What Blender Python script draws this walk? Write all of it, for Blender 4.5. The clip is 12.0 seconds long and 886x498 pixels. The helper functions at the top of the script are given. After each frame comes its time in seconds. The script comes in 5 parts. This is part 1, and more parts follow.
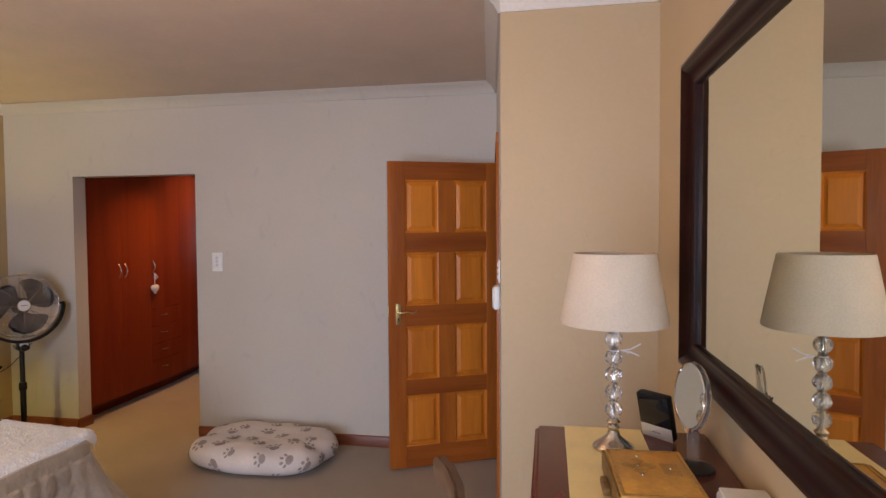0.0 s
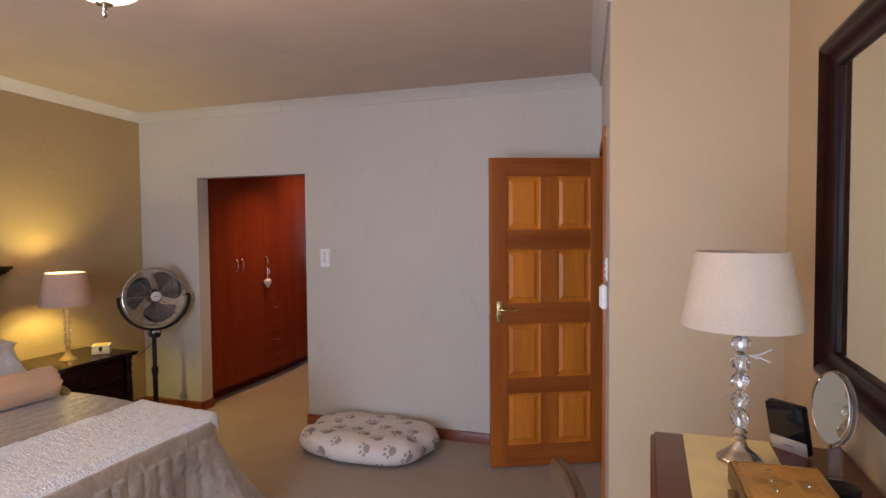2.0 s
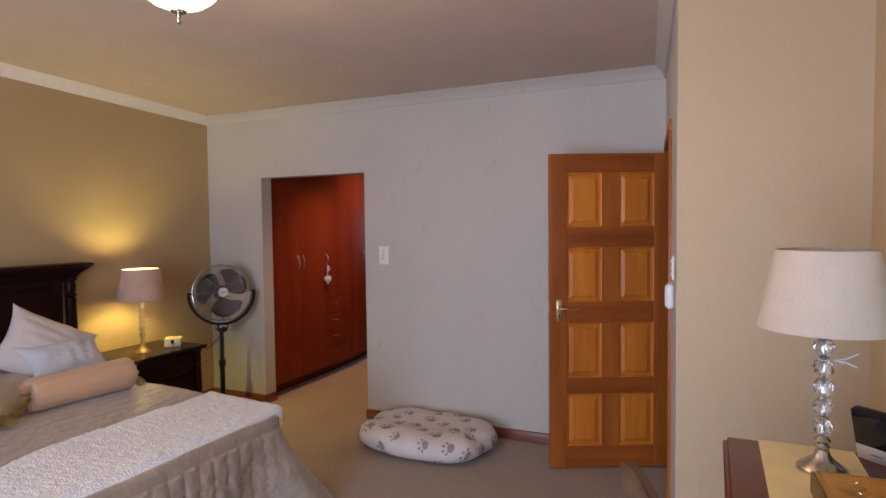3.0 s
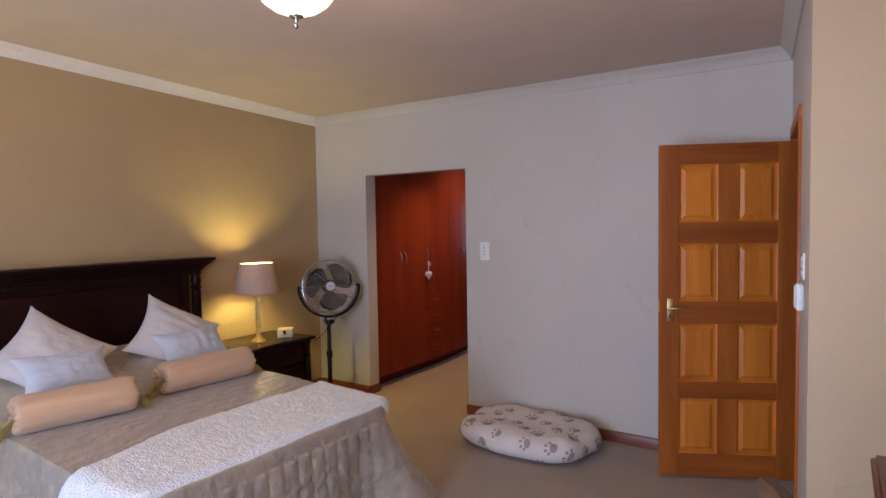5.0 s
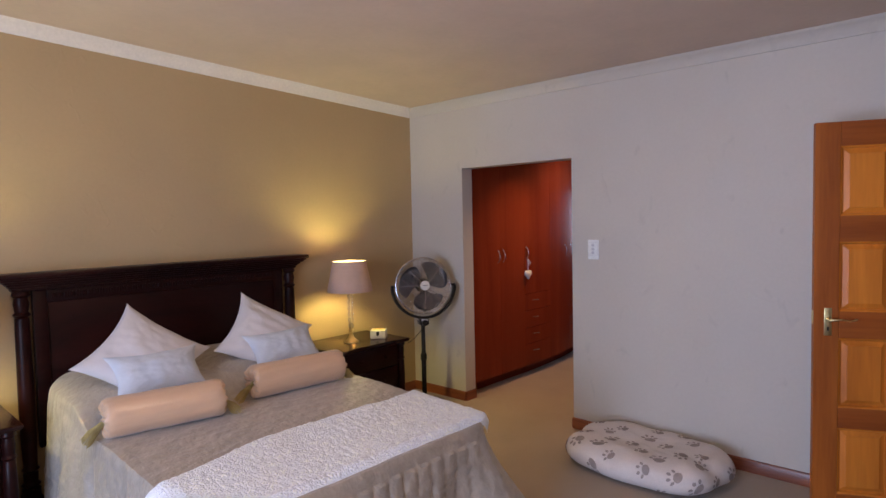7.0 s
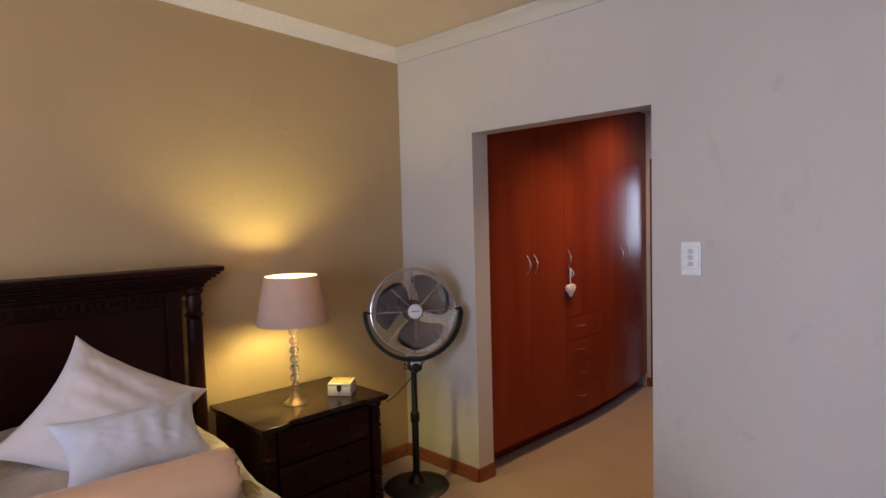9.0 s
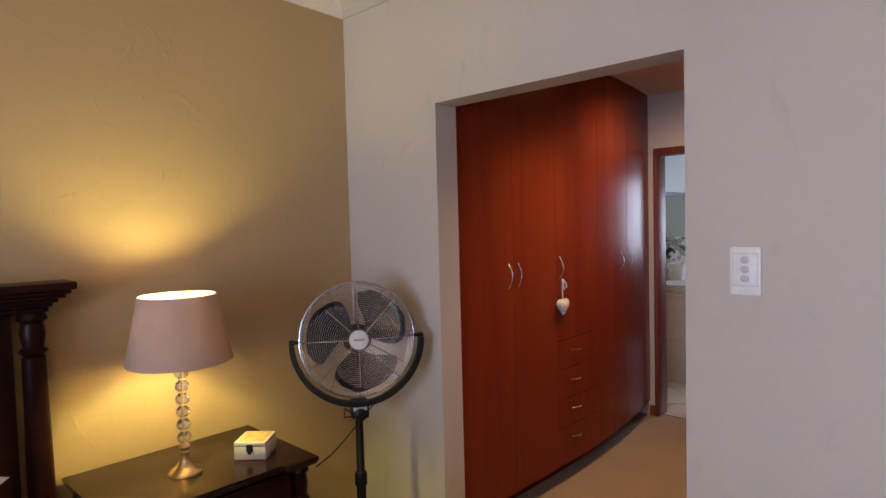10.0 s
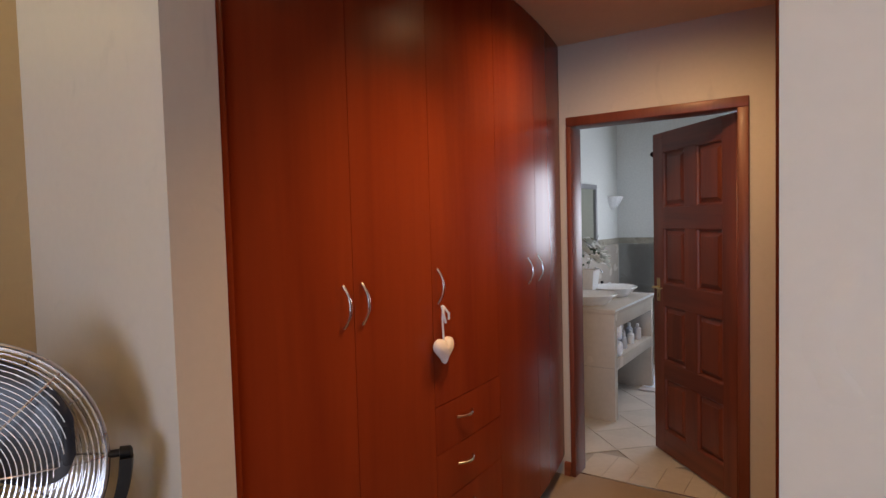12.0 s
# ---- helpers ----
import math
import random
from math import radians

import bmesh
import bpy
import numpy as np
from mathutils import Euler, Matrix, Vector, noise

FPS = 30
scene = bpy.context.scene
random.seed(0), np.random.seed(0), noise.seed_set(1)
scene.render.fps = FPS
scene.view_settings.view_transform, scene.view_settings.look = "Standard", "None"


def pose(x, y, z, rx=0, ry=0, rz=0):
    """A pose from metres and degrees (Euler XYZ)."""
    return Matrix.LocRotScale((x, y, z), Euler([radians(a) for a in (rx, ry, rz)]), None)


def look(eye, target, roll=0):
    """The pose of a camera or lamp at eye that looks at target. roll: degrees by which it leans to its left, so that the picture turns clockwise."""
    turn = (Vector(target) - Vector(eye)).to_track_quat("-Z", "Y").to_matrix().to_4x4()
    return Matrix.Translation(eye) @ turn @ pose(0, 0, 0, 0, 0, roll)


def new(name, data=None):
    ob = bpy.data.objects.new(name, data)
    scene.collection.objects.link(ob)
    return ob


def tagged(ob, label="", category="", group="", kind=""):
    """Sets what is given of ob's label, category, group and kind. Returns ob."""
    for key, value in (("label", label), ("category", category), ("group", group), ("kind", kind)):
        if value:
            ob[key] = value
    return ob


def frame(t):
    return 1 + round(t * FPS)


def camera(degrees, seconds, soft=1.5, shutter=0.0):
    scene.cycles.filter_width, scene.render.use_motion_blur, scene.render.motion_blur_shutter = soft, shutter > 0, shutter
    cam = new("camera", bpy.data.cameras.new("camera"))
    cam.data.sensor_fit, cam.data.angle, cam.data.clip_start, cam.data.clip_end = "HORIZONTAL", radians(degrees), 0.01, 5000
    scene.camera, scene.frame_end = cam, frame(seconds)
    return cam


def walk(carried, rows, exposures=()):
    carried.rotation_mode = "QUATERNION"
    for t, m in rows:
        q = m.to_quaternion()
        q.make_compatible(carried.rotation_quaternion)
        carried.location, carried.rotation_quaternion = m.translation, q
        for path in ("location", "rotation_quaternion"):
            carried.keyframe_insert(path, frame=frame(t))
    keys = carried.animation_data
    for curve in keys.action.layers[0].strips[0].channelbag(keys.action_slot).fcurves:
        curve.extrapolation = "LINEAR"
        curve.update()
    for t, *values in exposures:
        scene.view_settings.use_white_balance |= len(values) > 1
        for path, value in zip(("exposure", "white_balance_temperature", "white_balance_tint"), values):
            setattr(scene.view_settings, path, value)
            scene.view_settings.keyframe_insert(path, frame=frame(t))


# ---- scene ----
cam = camera(73.2, 12.0)
PATH = [
    (0, (4.35, 1.838, 1.606), (3.999, 3.806, 1.531), -0.36),
    (0.5, (4.339, 1.838, 1.606), (3.922, 3.793, 1.53), -0.28),
    (1, (4.328, 1.838, 1.606), (3.834, 3.775, 1.528), -0.36),
    (1.5, (4.316, 1.838, 1.606), (3.743, 3.752, 1.525), -0.5),
    (2, (4.305, 1.838, 1.605), (3.648, 3.725, 1.523), -0.45),
    (2.5, (4.294, 1.838, 1.605), (3.55, 3.692, 1.52), -0.57),
    (3, (4.282, 1.838, 1.605), (3.454, 3.656, 1.517), -0.64),
    (5, (4.238, 1.838, 1.604), (3.129, 3.5, 1.507), -0.93),
    (5.5, (4.226, 1.838, 1.604), (3.046, 3.449, 1.506), -1.03),
    (6, (4.215, 1.838, 1.604), (2.969, 3.4, 1.506), -1.14),
    (6.5, (4.15, 1.885, 1.606), (2.846, 3.398, 1.507), -1.27),
    (6.7, (4.09, 1.955, 1.604), (2.765, 3.45, 1.503), -1.24),
    (8.5, (3.232, 3.133, 1.559), (1.799, 4.523, 1.455), -1.43),
    (9, (2.922, 3.483, 1.553), (1.5, 4.885, 1.444), -1.45),
    (9.5, (2.657, 3.822, 1.537), (1.235, 5.226, 1.444), -1.53),
    (10, (2.43, 4.15, 1.517), (1.045, 5.589, 1.421), -1.48),
    (10.5, (2.234, 4.465, 1.495), (0.895, 5.947, 1.39), -1.35),
    (11, (2.059, 4.764, 1.476), (0.777, 6.296, 1.377), -1.46),
    (11.5, (1.898, 5.046, 1.464), (0.682, 6.631, 1.363), -1.42),
    (12, (1.743, 5.31, 1.462), (0.633, 6.971, 1.366), -1.54),
]
EXPOSURES = ((0.0, -0.02, 7500, 17), (2.0, -0.06, 7000, 17), (3.5, -0.08, 6600, 17), (6.5, -0.03, 6250, 18), (9.5, 0.08, 6450, 17), (11.0, 0.22, 7000, 15), (12.0, 0.36, 7300, 13))
walk(cam, [(t, look(eye, target, roll)) for t, eye, target, roll in PATH], EXPOSURES)

# ---- world and light ----
world = bpy.data.worlds.new("world")
scene.world = world
world.use_nodes = True
wn = world.node_tree.nodes
sky = wn.new("ShaderNodeTexSky")
sky.sky_type, sky.sun_disc = "NISHITA", False
sky.sun_elevation, sky.sun_rotation = radians(48), radians(75)
world.node_tree.links.new(sky.outputs[0], wn["Background"].inputs[0])
wn["Background"].inputs[1].default_value = 0.08
scene.view_settings.exposure = 0.0

sun = new("sun", bpy.data.lights.new("sun", "SUN"))
sun.data.energy, sun.data.angle, sun.data.color = 3.0, radians(0.5), (1.0, 0.95, 0.88)
sun.matrix_world = look((0, 0, 0), (-math.sin(radians(75)), -math.cos(radians(75)), -math.tan(radians(48))))


def area(name, place, target, w, h, watts, color):
    la = bpy.data.lights.new(name, "AREA")
    la.shape, la.size, la.size_y, la.energy, la.color = "RECTANGLE", w, h, watts, color
    ob = new(name, la)
    ob.matrix_world = look(place, target)
    return ob


def bulb(name, place, watts, color, radius=0.03):
    la = bpy.data.lights.new(name, "POINT")
    la.energy, la.color, la.shadow_soft_size = watts, color, radius
    ob = new(name, la)
    ob.location = place
    return ob


DAY = (0.56, 0.73, 1.03)
WARM = (1.0, 0.70, 0.36)
area("window_daylight", (2.95, 0.03, 1.15), (2.95, 3.0, 1.0), 2.2, 1.9, 150, DAY)
area("bath_window_daylight", (1.12, 11.16, 1.48), (0.9, 9.0, 0.9), 0.95, 0.9, 19, (0.66, 0.78, 1.0))

# ---- tools ----
def srgb(r, g, b):
    return tuple((c / 255 / 12.92) if c < 10 else ((c / 255 + 0.055) / 1.055) ** 2.4 for c in (r, g, b)) + (1,)


def material(name, base, rough=0.6, metal=0.0, scale=4.0, vary=0.10, fine=60.0, fine_vary=0.05, bump=0.1, dist=0.002,
             sheen=0.0, coat=0.0, stretch=(1, 1, 1), trans=0.0, ior=1.45, pocks=0.0, scuffs=0.0):
    """A procedural surface: base colour varied at two scales, roughness variation and fine relief."""
    m = bpy.data.materials.new(name)
    m.use_nodes = True
    n, l = m.node_tree.nodes, m.node_tree.links
    b = n["Principled BSDF"]
    tc, mp = n.new("ShaderNodeTexCoord"), n.new("ShaderNodeMapping")
    mp.inputs["Scale"].default_value = stretch
    l.new(tc.outputs["Object"], mp.inputs[0])
    big, small = n.new("ShaderNodeTexNoise"), n.new("ShaderNodeTexNoise")
    big.inputs["Scale"].default_value, small.inputs["Scale"].default_value = scale, fine
    big.inputs["Detail"].default_value, small.inputs["Detail"].default_value = 4, 3
    for t in (big, small):
        l.new(mp.outputs[0], t.inputs["Vector"])
    r1, r2 = n.new("ShaderNodeMapRange"), n.new("ShaderNodeMapRange")
    for r, t, v in ((r1, big, vary), (r2, small, fine_vary)):
        r.inputs["From Min"].default_value, r.inputs["From Max"].default_value = 0.3, 0.7
        r.inputs["To Min"].default_value, r.inputs["To Max"].default_value = 1 - v, 1 + v
        l.new(t.outputs["Fac"], r.inputs["Value"])
    mul = n.new("ShaderNodeMath")
    mul.operation = "MULTIPLY"
    l.new(r1.outputs[0], mul.inputs[0]), l.new(r2.outputs[0], mul.inputs[1])
    sc = n.new("ShaderNodeVectorMath")
    sc.operation = "SCALE"
    sc.inputs[0].default_value = base[:3]
    l.new(mul.outputs[0], sc.inputs["Scale"])
    l.new(sc.outputs[0], b.inputs["Base Color"])
    if scuffs:
        # faint grey rub marks, longer than wide
        sm, sn, sr, sx = n.new("ShaderNodeMapping"), n.new("ShaderNodeTexNoise"), n.new("ShaderNodeMapRange"), n.new("ShaderNodeMix")
        sm.inputs["Scale"].default_value = (5.5, 5.5, 2.6)
        sn.inputs["Scale"].default_value, sn.inputs["Detail"].default_value, sn.inputs["Distortion"].default_value = 1.6, 5, 0.8
        l.new(tc.outputs["Object"], sm.inputs[0]), l.new(sm.outputs[0], sn.inputs["Vector"]), l.new(sn.outputs["Fac"], sr.inputs["Value"])
        sr.inputs["From Min"].default_value, sr.inputs["From Max"].default_value, sr.inputs["To Max"].default_value = 0.63, 0.74, scuffs
        sx.data_type = "RGBA"
        sx.inputs[7].default_value = (base[0] * 0.55, base[1] * 0.57, base[2] * 0.60, 1)
        l.new(sr.outputs[0], sx.inputs[0]), l.new(sc.outputs[0], sx.inputs[6]), l.new(sx.outputs[2], b.inputs["Base Color"])
    rr = n.new("ShaderNodeMapRange")
    rr.inputs["To Min"].default_value, rr.inputs["To Max"].default_value = max(rough - 0.08, 0), min(rough + 0.08, 1)
    l.new(big.outputs["Fac"], rr.inputs["Value"]), l.new(rr.outputs[0], b.inputs["Roughness"])
    b.inputs["Metallic"].default_value = metal
    b.inputs["Sheen Weight"].default_value = sheen
    b.inputs["Coat Weight"].default_value = coat
    b.inputs["Transmission Weight"].default_value = trans
    b.inputs["IOR"].default_value = ior
    if bump:
        bp = n.new("ShaderNodeBump")
        bp.inputs["Strength"].default_value, bp.inputs["Distance"].default_value = bump, dist
        l.new(small.outputs["Fac"], bp.inputs["Height"]), l.new(bp.outputs[0], b.inputs["Normal"])
        if pocks:
            # sparse trowel marks and filled dents
            pk, pr, p2 = n.new("ShaderNodeTexNoise"), n.new("ShaderNodeMapRange"), n.new("ShaderNodeBump")
            pk.inputs["Scale"].default_value, pk.inputs["Detail"].default_value, pk.inputs["Distortion"].default_value = 7.0, 2, 1.5
            l.new(mp.outputs[0], pk.inputs["Vector"]), l.new(pk.outputs["Fac"], pr.inputs["Value"])
            pr.inputs["From Min"].default_value, pr.inputs["From Max"].default_value = 0.62, 0.72
            p2.inputs["Strength"].default_value, p2.inputs["Distance"].default_value = pocks, 0.004
            l.new(pr.outputs[0], p2.inputs["Height"]), l.new(bp.outputs[0], p2.inputs["Normal"]), l.new(p2.outputs[0], b.inputs["Normal"])
    return m


def wood(name, dark, light, rough=0.3, coat=0.3, grain=(22, 22, 1.6), vary=0.5):
    """Wood with stretched grain between two tones; the grain runs along the axis with the least scale."""
    m = bpy.data.materials.new(name)
    m.use_nodes = True
    n, l = m.node_tree.nodes, m.node_tree.links
    b = n["Principled BSDF"]
    tc, mp = n.new("ShaderNodeTexCoord"), n.new("ShaderNodeMapping")
    mp.inputs["Scale"].default_value = grain
    oi = n.new("ShaderNodeObjectInfo")
    shift = n.new("ShaderNodeVectorMath")
    shift.operation = "SCALE"
    shift.inputs[0].default_value = (9, 7, 5)
    l.new(oi.outputs["Random"], shift.inputs["Scale"])
    l.new(shift.outputs[0], mp.inputs["Location"])
    l.new(tc.outputs["Object"], mp.inputs[0])
    big, fin = n.new("ShaderNodeTexNoise"), n.new("ShaderNodeTexNoise")
    big.inputs["Scale"].default_value, big.inputs["Detail"].default_value, big.inputs["Distortion"].default_value = 0.35, 3, 1.2
    fin.inputs["Scale"].default_value, fin.inputs["Detail"].default_value = 4.0, 5
    for t in (big, fin):
        l.new(mp.outputs[0], t.inputs["Vector"])
    mix = n.new("ShaderNodeMath")
    mix.operation = "MULTIPLY_ADD"
    mix.inputs[1].default_value = 0.35
    l.new(fin.outputs["Fac"], mix.inputs[0]), l.new(big.outputs["Fac"], mix.inputs[2])
    ramp = n.new("ShaderNodeValToRGB")
    ramp.color_ramp.elements[0].position, ramp.color_ramp.elements[1].position = 0.67 - vary / 2, 0.67 + vary / 2
    ramp.color_ramp.elements[0].color, ramp.color_ramp.elements[1].color = dark, light
    l.new(mix.outputs[0], ramp.inputs[0]), l.new(ramp.outputs[0], b.inputs["Base Color"])
    b.inputs["Roughness"].default_value, b.inputs["Coat Weight"].default_value = rough, coat
    b.inputs["Coat Roughness"].default_value = 0.15
    bp = n.new("ShaderNodeBump")
    bp.inputs["Strength"].default_value, bp.inputs["Distance"].default_value = 0.08, 0.001
    l.new(fin.outputs["Fac"], bp.inputs["Height"]), l.new(bp.outputs[0], b.inputs["Normal"])
    return m


def glow(name, color, strength):
    m = bpy.data.materials.new(name)
    m.use_nodes = True
    b = m.node_tree.nodes["Principled BSDF"]
    b.inputs["Base Color"].default_value = (0.9, 0.88, 0.82, 1)
    b.inputs["Emission Color"].default_value, b.inputs["Emission Strength"].default_value = color, strength
    return m


def box(bm, lo, hi, bevel=0.0, seg=2):
    """A box between two corners, its edges rounded by bevel."""
    r = bmesh.ops.create_cube(bm, size=1)
    vs = r["verts"]
    for v in vs:
        for k in range(3):
            v.co[k] = (lo[k] + hi[k]) / 2 + v.co[k] * (hi[k] - lo[k])
    if bevel:
        es = list({e for v in vs for e in v.link_edges})
        bmesh.ops.bevel(bm, geom=es, offset=bevel, segments=seg, profile=0.5, affect="EDGES")
    return bm


def boxed(lo, hi, bevel=0.0, seg=2):
    return box(bmesh.new(), lo, hi, bevel, seg)


def lathe(bm, profile, at=(0, 0, 0), seg=32, axis="z"):
    """Turns (radius, height) pairs round an axis through at."""
    rings = []
    for r, h in profile:
        ring = []
        for k in range(seg):
            a = 2 * math.pi * k / seg
            p = (r * math.cos(a), r * math.sin(a), h)
            if axis == "x":
                p = (h, p[0], p[1])
            elif axis == "y":
                p = (p[0], h, p[1])
            ring.append(bm.verts.new((p[0] + at[0], p[1] + at[1], p[2] + at[2])))
        rings.append(ring)
    for a, b in zip(rings, rings[1:]):
        for k in range(seg):
            bm.faces.new((a[k], a[(k + 1) % seg], b[(k + 1) % seg], b[k]))
    if profile[0][0] > 1e-5:
        bm.faces.new(list(reversed(rings[0])))
    if profile[-1][0] > 1e-5:
        bm.faces.new(rings[-1])
    return bm


def tube(bm, pts, r=0.01, seg=8, closed=False):
    """A round bar along points."""
    pts = [Vector(p) for p in pts]
    rings, n = [], len(pts)
    side = None
    for k, p in enumerate(pts):
        d = (pts[(k + 1) % n] - pts[k - 1]) if closed or 0 < k < n - 1 else (pts[1] - pts[0] if k == 0 else pts[-1] - pts[-2])
        d.normalize()
        if side is None:
            side = d.orthogonal().normalized()
        side = (side - d * side.dot(d)).normalized()
        up = d.cross(side)
        rr = r[k] if isinstance(r, (list, tuple)) else r
        rings.append([bm.verts.new(p + rr * (side * math.cos(2 * math.pi * j / seg) + up * math.sin(2 * math.pi * j / seg))) for j in range(seg)])
    for k in range(n if closed else n - 1):
        a, b = rings[k], rings[(k + 1) % n]
        for j in range(seg):
            bm.faces.new((a[j], a[(j + 1) % seg], b[(j + 1) % seg], b[j]))
    if not closed:
        bm.faces.new(list(reversed(rings[0]))), bm.faces.new(rings[-1])
    return bm


def sweep(bm, outline, a, b, up=(0, 0, 1)):
    """A moulding: the outline of (out, up) pairs swept from a to b; out is to the right of the way from a to b."""
    a, b, up = Vector(a), Vector(b), Vector(up)
    out = (b - a).cross(up).normalized()
    r0 = [bm.verts.new(a + out * o + up * u) for o, u in outline]
    r1 = [bm.verts.new(b + out * o + up * u) for o, u in outline]
    n = len(outline)
    for k in range(n):
        bm.faces.new((r0[k], r0[(k + 1) % n], r1[(k + 1) % n], r1[k]))
    bm.faces.new(list(reversed(r0))), bm.faces.new(r1)
    return bm


def part(name, bm, mat, parent=None, label="", smooth=True, kind="", group="", category=""):
    bmesh.ops.recalc_face_normals(bm, faces=bm.faces)
    me = bpy.data.meshes.new(name)
    if smooth:
        for f in bm.faces:
            f.smooth = True
        for e in bm.edges:
            e.smooth = len(e.link_faces) == 2 and e.calc_face_angle(0) < radians(38)
    bm.to_mesh(me)
    bm.free()
    me.materials.append(mat)
    ob = new(name, me)
    if parent:
        ob.parent = parent
    return tagged(ob, label, category, group, kind)


def thing(name, label, category, at=(0, 0, 0), turn=0.0, group=""):
    e = new(name)
    e.matrix_basis = pose(*at, 0, 0, turn)
    e.empty_display_size = 0.1
    return tagged(e, label, category, group)


def structure(name, bm, mat, label="", smooth=True):
    return part(name, bm, mat, None, label, smooth, "structure")

# ---- materials ----
M_TAN = material("tan_paint", (0.45, 0.318, 0.168), 0.55, scale=1.2, vary=0.05, fine=45, fine_vary=0.015, bump=0.14, dist=0.003, pocks=0.30)
M_WARM = material("warm_beige_paint", (0.54, 0.395, 0.240), 0.55, scale=1.2, vary=0.05, fine=45, fine_vary=0.015, bump=0.10, dist=0.003, pocks=0.28)
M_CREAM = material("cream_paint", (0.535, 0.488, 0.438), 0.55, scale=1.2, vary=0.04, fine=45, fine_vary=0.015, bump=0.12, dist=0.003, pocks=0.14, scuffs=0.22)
M_CEIL = material("textured_ceiling", (0.63, 0.495, 0.40), 0.9, scale=3, vary=0.04, fine=28, fine_vary=0.02, bump=0.3, dist=0.004)
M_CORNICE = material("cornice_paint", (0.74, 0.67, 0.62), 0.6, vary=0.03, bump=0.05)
M_CARPET = material("carpet", (0.31, 0.225, 0.155), 0.95, scale=2.5, vary=0.09, fine=260, fine_vary=0.20, bump=0.7, dist=0.004, sheen=0.3)
M_SKIRT = wood("skirting_wood", (0.13, 0.03, 0.015, 1), (0.30, 0.09, 0.035, 1), 0.35, 0.2, (2, 2, 30))
M_DOOR = wood("door_rail_wood", (0.25, 0.058, 0.008, 1), (0.46, 0.130, 0.018, 1), 0.42, 0.1, (20, 20, 1.5))
M_DOOR_H = wood("door_crossrail_wood", (0.22, 0.048, 0.008, 1), (0.40, 0.105, 0.015, 1), 0.42, 0.1, (1.5, 20, 20))
M_PANEL = wood("door_panel_wood", (0.44, 0.120, 0.013, 1), (0.75, 0.245, 0.028, 1), 0.42, 0.1, (14, 14, 1.2), 0.6)
M_CHERRY = wood("cherry_laminate", (0.150, 0.020, 0.008, 1), (0.230, 0.037, 0.012, 1), 0.27, 0.0, (10, 10, 0.9), 0.7)
M_MAHOG = wood("dark_mahogany", (0.008, 0.0022, 0.002, 1), (0.024, 0.005, 0.0042, 1), 0.34, 0.0, (3, 3, 18))
M_MAHOG_RED = wood("red_mahogany", (0.065, 0.008, 0.007, 1), (0.15, 0.018, 0.013, 1), 0.25, 0.4, (12, 1.5, 12))
M_BRASS = material("brass", (0.66, 0.53, 0.27), 0.3, 1.0, bump=0)
M_CHROME = material("chrome", (0.80, 0.80, 0.82), 0.12, 1.0, vary=0.02, bump=0)
M_STEEL = material("satin_nickel", (0.62, 0.58, 0.52), 0.25, 1.0, bump=0)
M_BLACK = material("black_paint", (0.006, 0.0055, 0.006), 0.4, vary=0.1, bump=0.02)
M_WHITE = material("white_plastic", (0.78, 0.78, 0.77), 0.35, vary=0.02, bump=0)
M_GREY = material("grey_plastic", (0.25, 0.25, 0.26), 0.4, vary=0.04, bump=0)
M_GLASS = material("crystal", (0.96, 0.97, 0.98), 0.03, vary=0.0, fine_vary=0.0, bump=0, trans=0.9, ior=1.5)
M_MIRROR = material("mirror_glass", (0.78, 0.79, 0.69), 0.005, 1.0, vary=0.0, fine_vary=0.0, bump=0)
M_MIRROR.node_tree.nodes["Principled BSDF"].inputs["Roughness"].default_value = 0.01
for _l in list(M_MIRROR.node_tree.nodes["Principled BSDF"].inputs["Roughness"].links):
    M_MIRROR.node_tree.links.remove(_l)
M_SPREAD = material("sateen_bedspread", (0.370, 0.312, 0.258), 0.38, scale=7, vary=0.09, fine=19, fine_vary=0.09, bump=0.9, dist=0.014, sheen=0.3, stretch=(1, 1, 0.8))
M_THROW = material("white_fleece", (0.88, 0.92, 1.0), 0.95, scale=20, vary=0.05, fine=120, fine_vary=0.15, bump=1.0, dist=0.012, sheen=0.4)
M_CUSHION = material("offwhite_cotton", (0.60, 0.56, 0.565), 0.85, scale=6, vary=0.03, fine=300, fine_vary=0.04, bump=0.2, sheen=0.2)
M_CUSHION_BLUE = material("pale_blue_cotton", (0.53, 0.56, 0.63), 0.85, scale=6, vary=0.03, fine=300, fine_vary=0.04, bump=0.2, sheen=0.2)
M_SATIN = material("apricot_satin", (0.58, 0.37, 0.235), 0.25, scale=7, vary=0.05, fine=26, fine_vary=0.04, bump=0.5, dist=0.003, sheen=0.3, stretch=(1, 0.2, 1))
M_TASSEL = material("gold_tassel", (0.36, 0.28, 0.11), 0.5, scale=30, vary=0.2, bump=0.5)
M_RSTILE = wood("red_stained_stile", (0.11, 0.022, 0.012, 1), (0.21, 0.050, 0.022, 1), 0.45, 0.05, (20, 20, 1.5))
M_RRAIL = wood("red_stained_rail", (0.10, 0.020, 0.011, 1), (0.19, 0.044, 0.020, 1), 0.45, 0.05, (1.5, 20, 20))

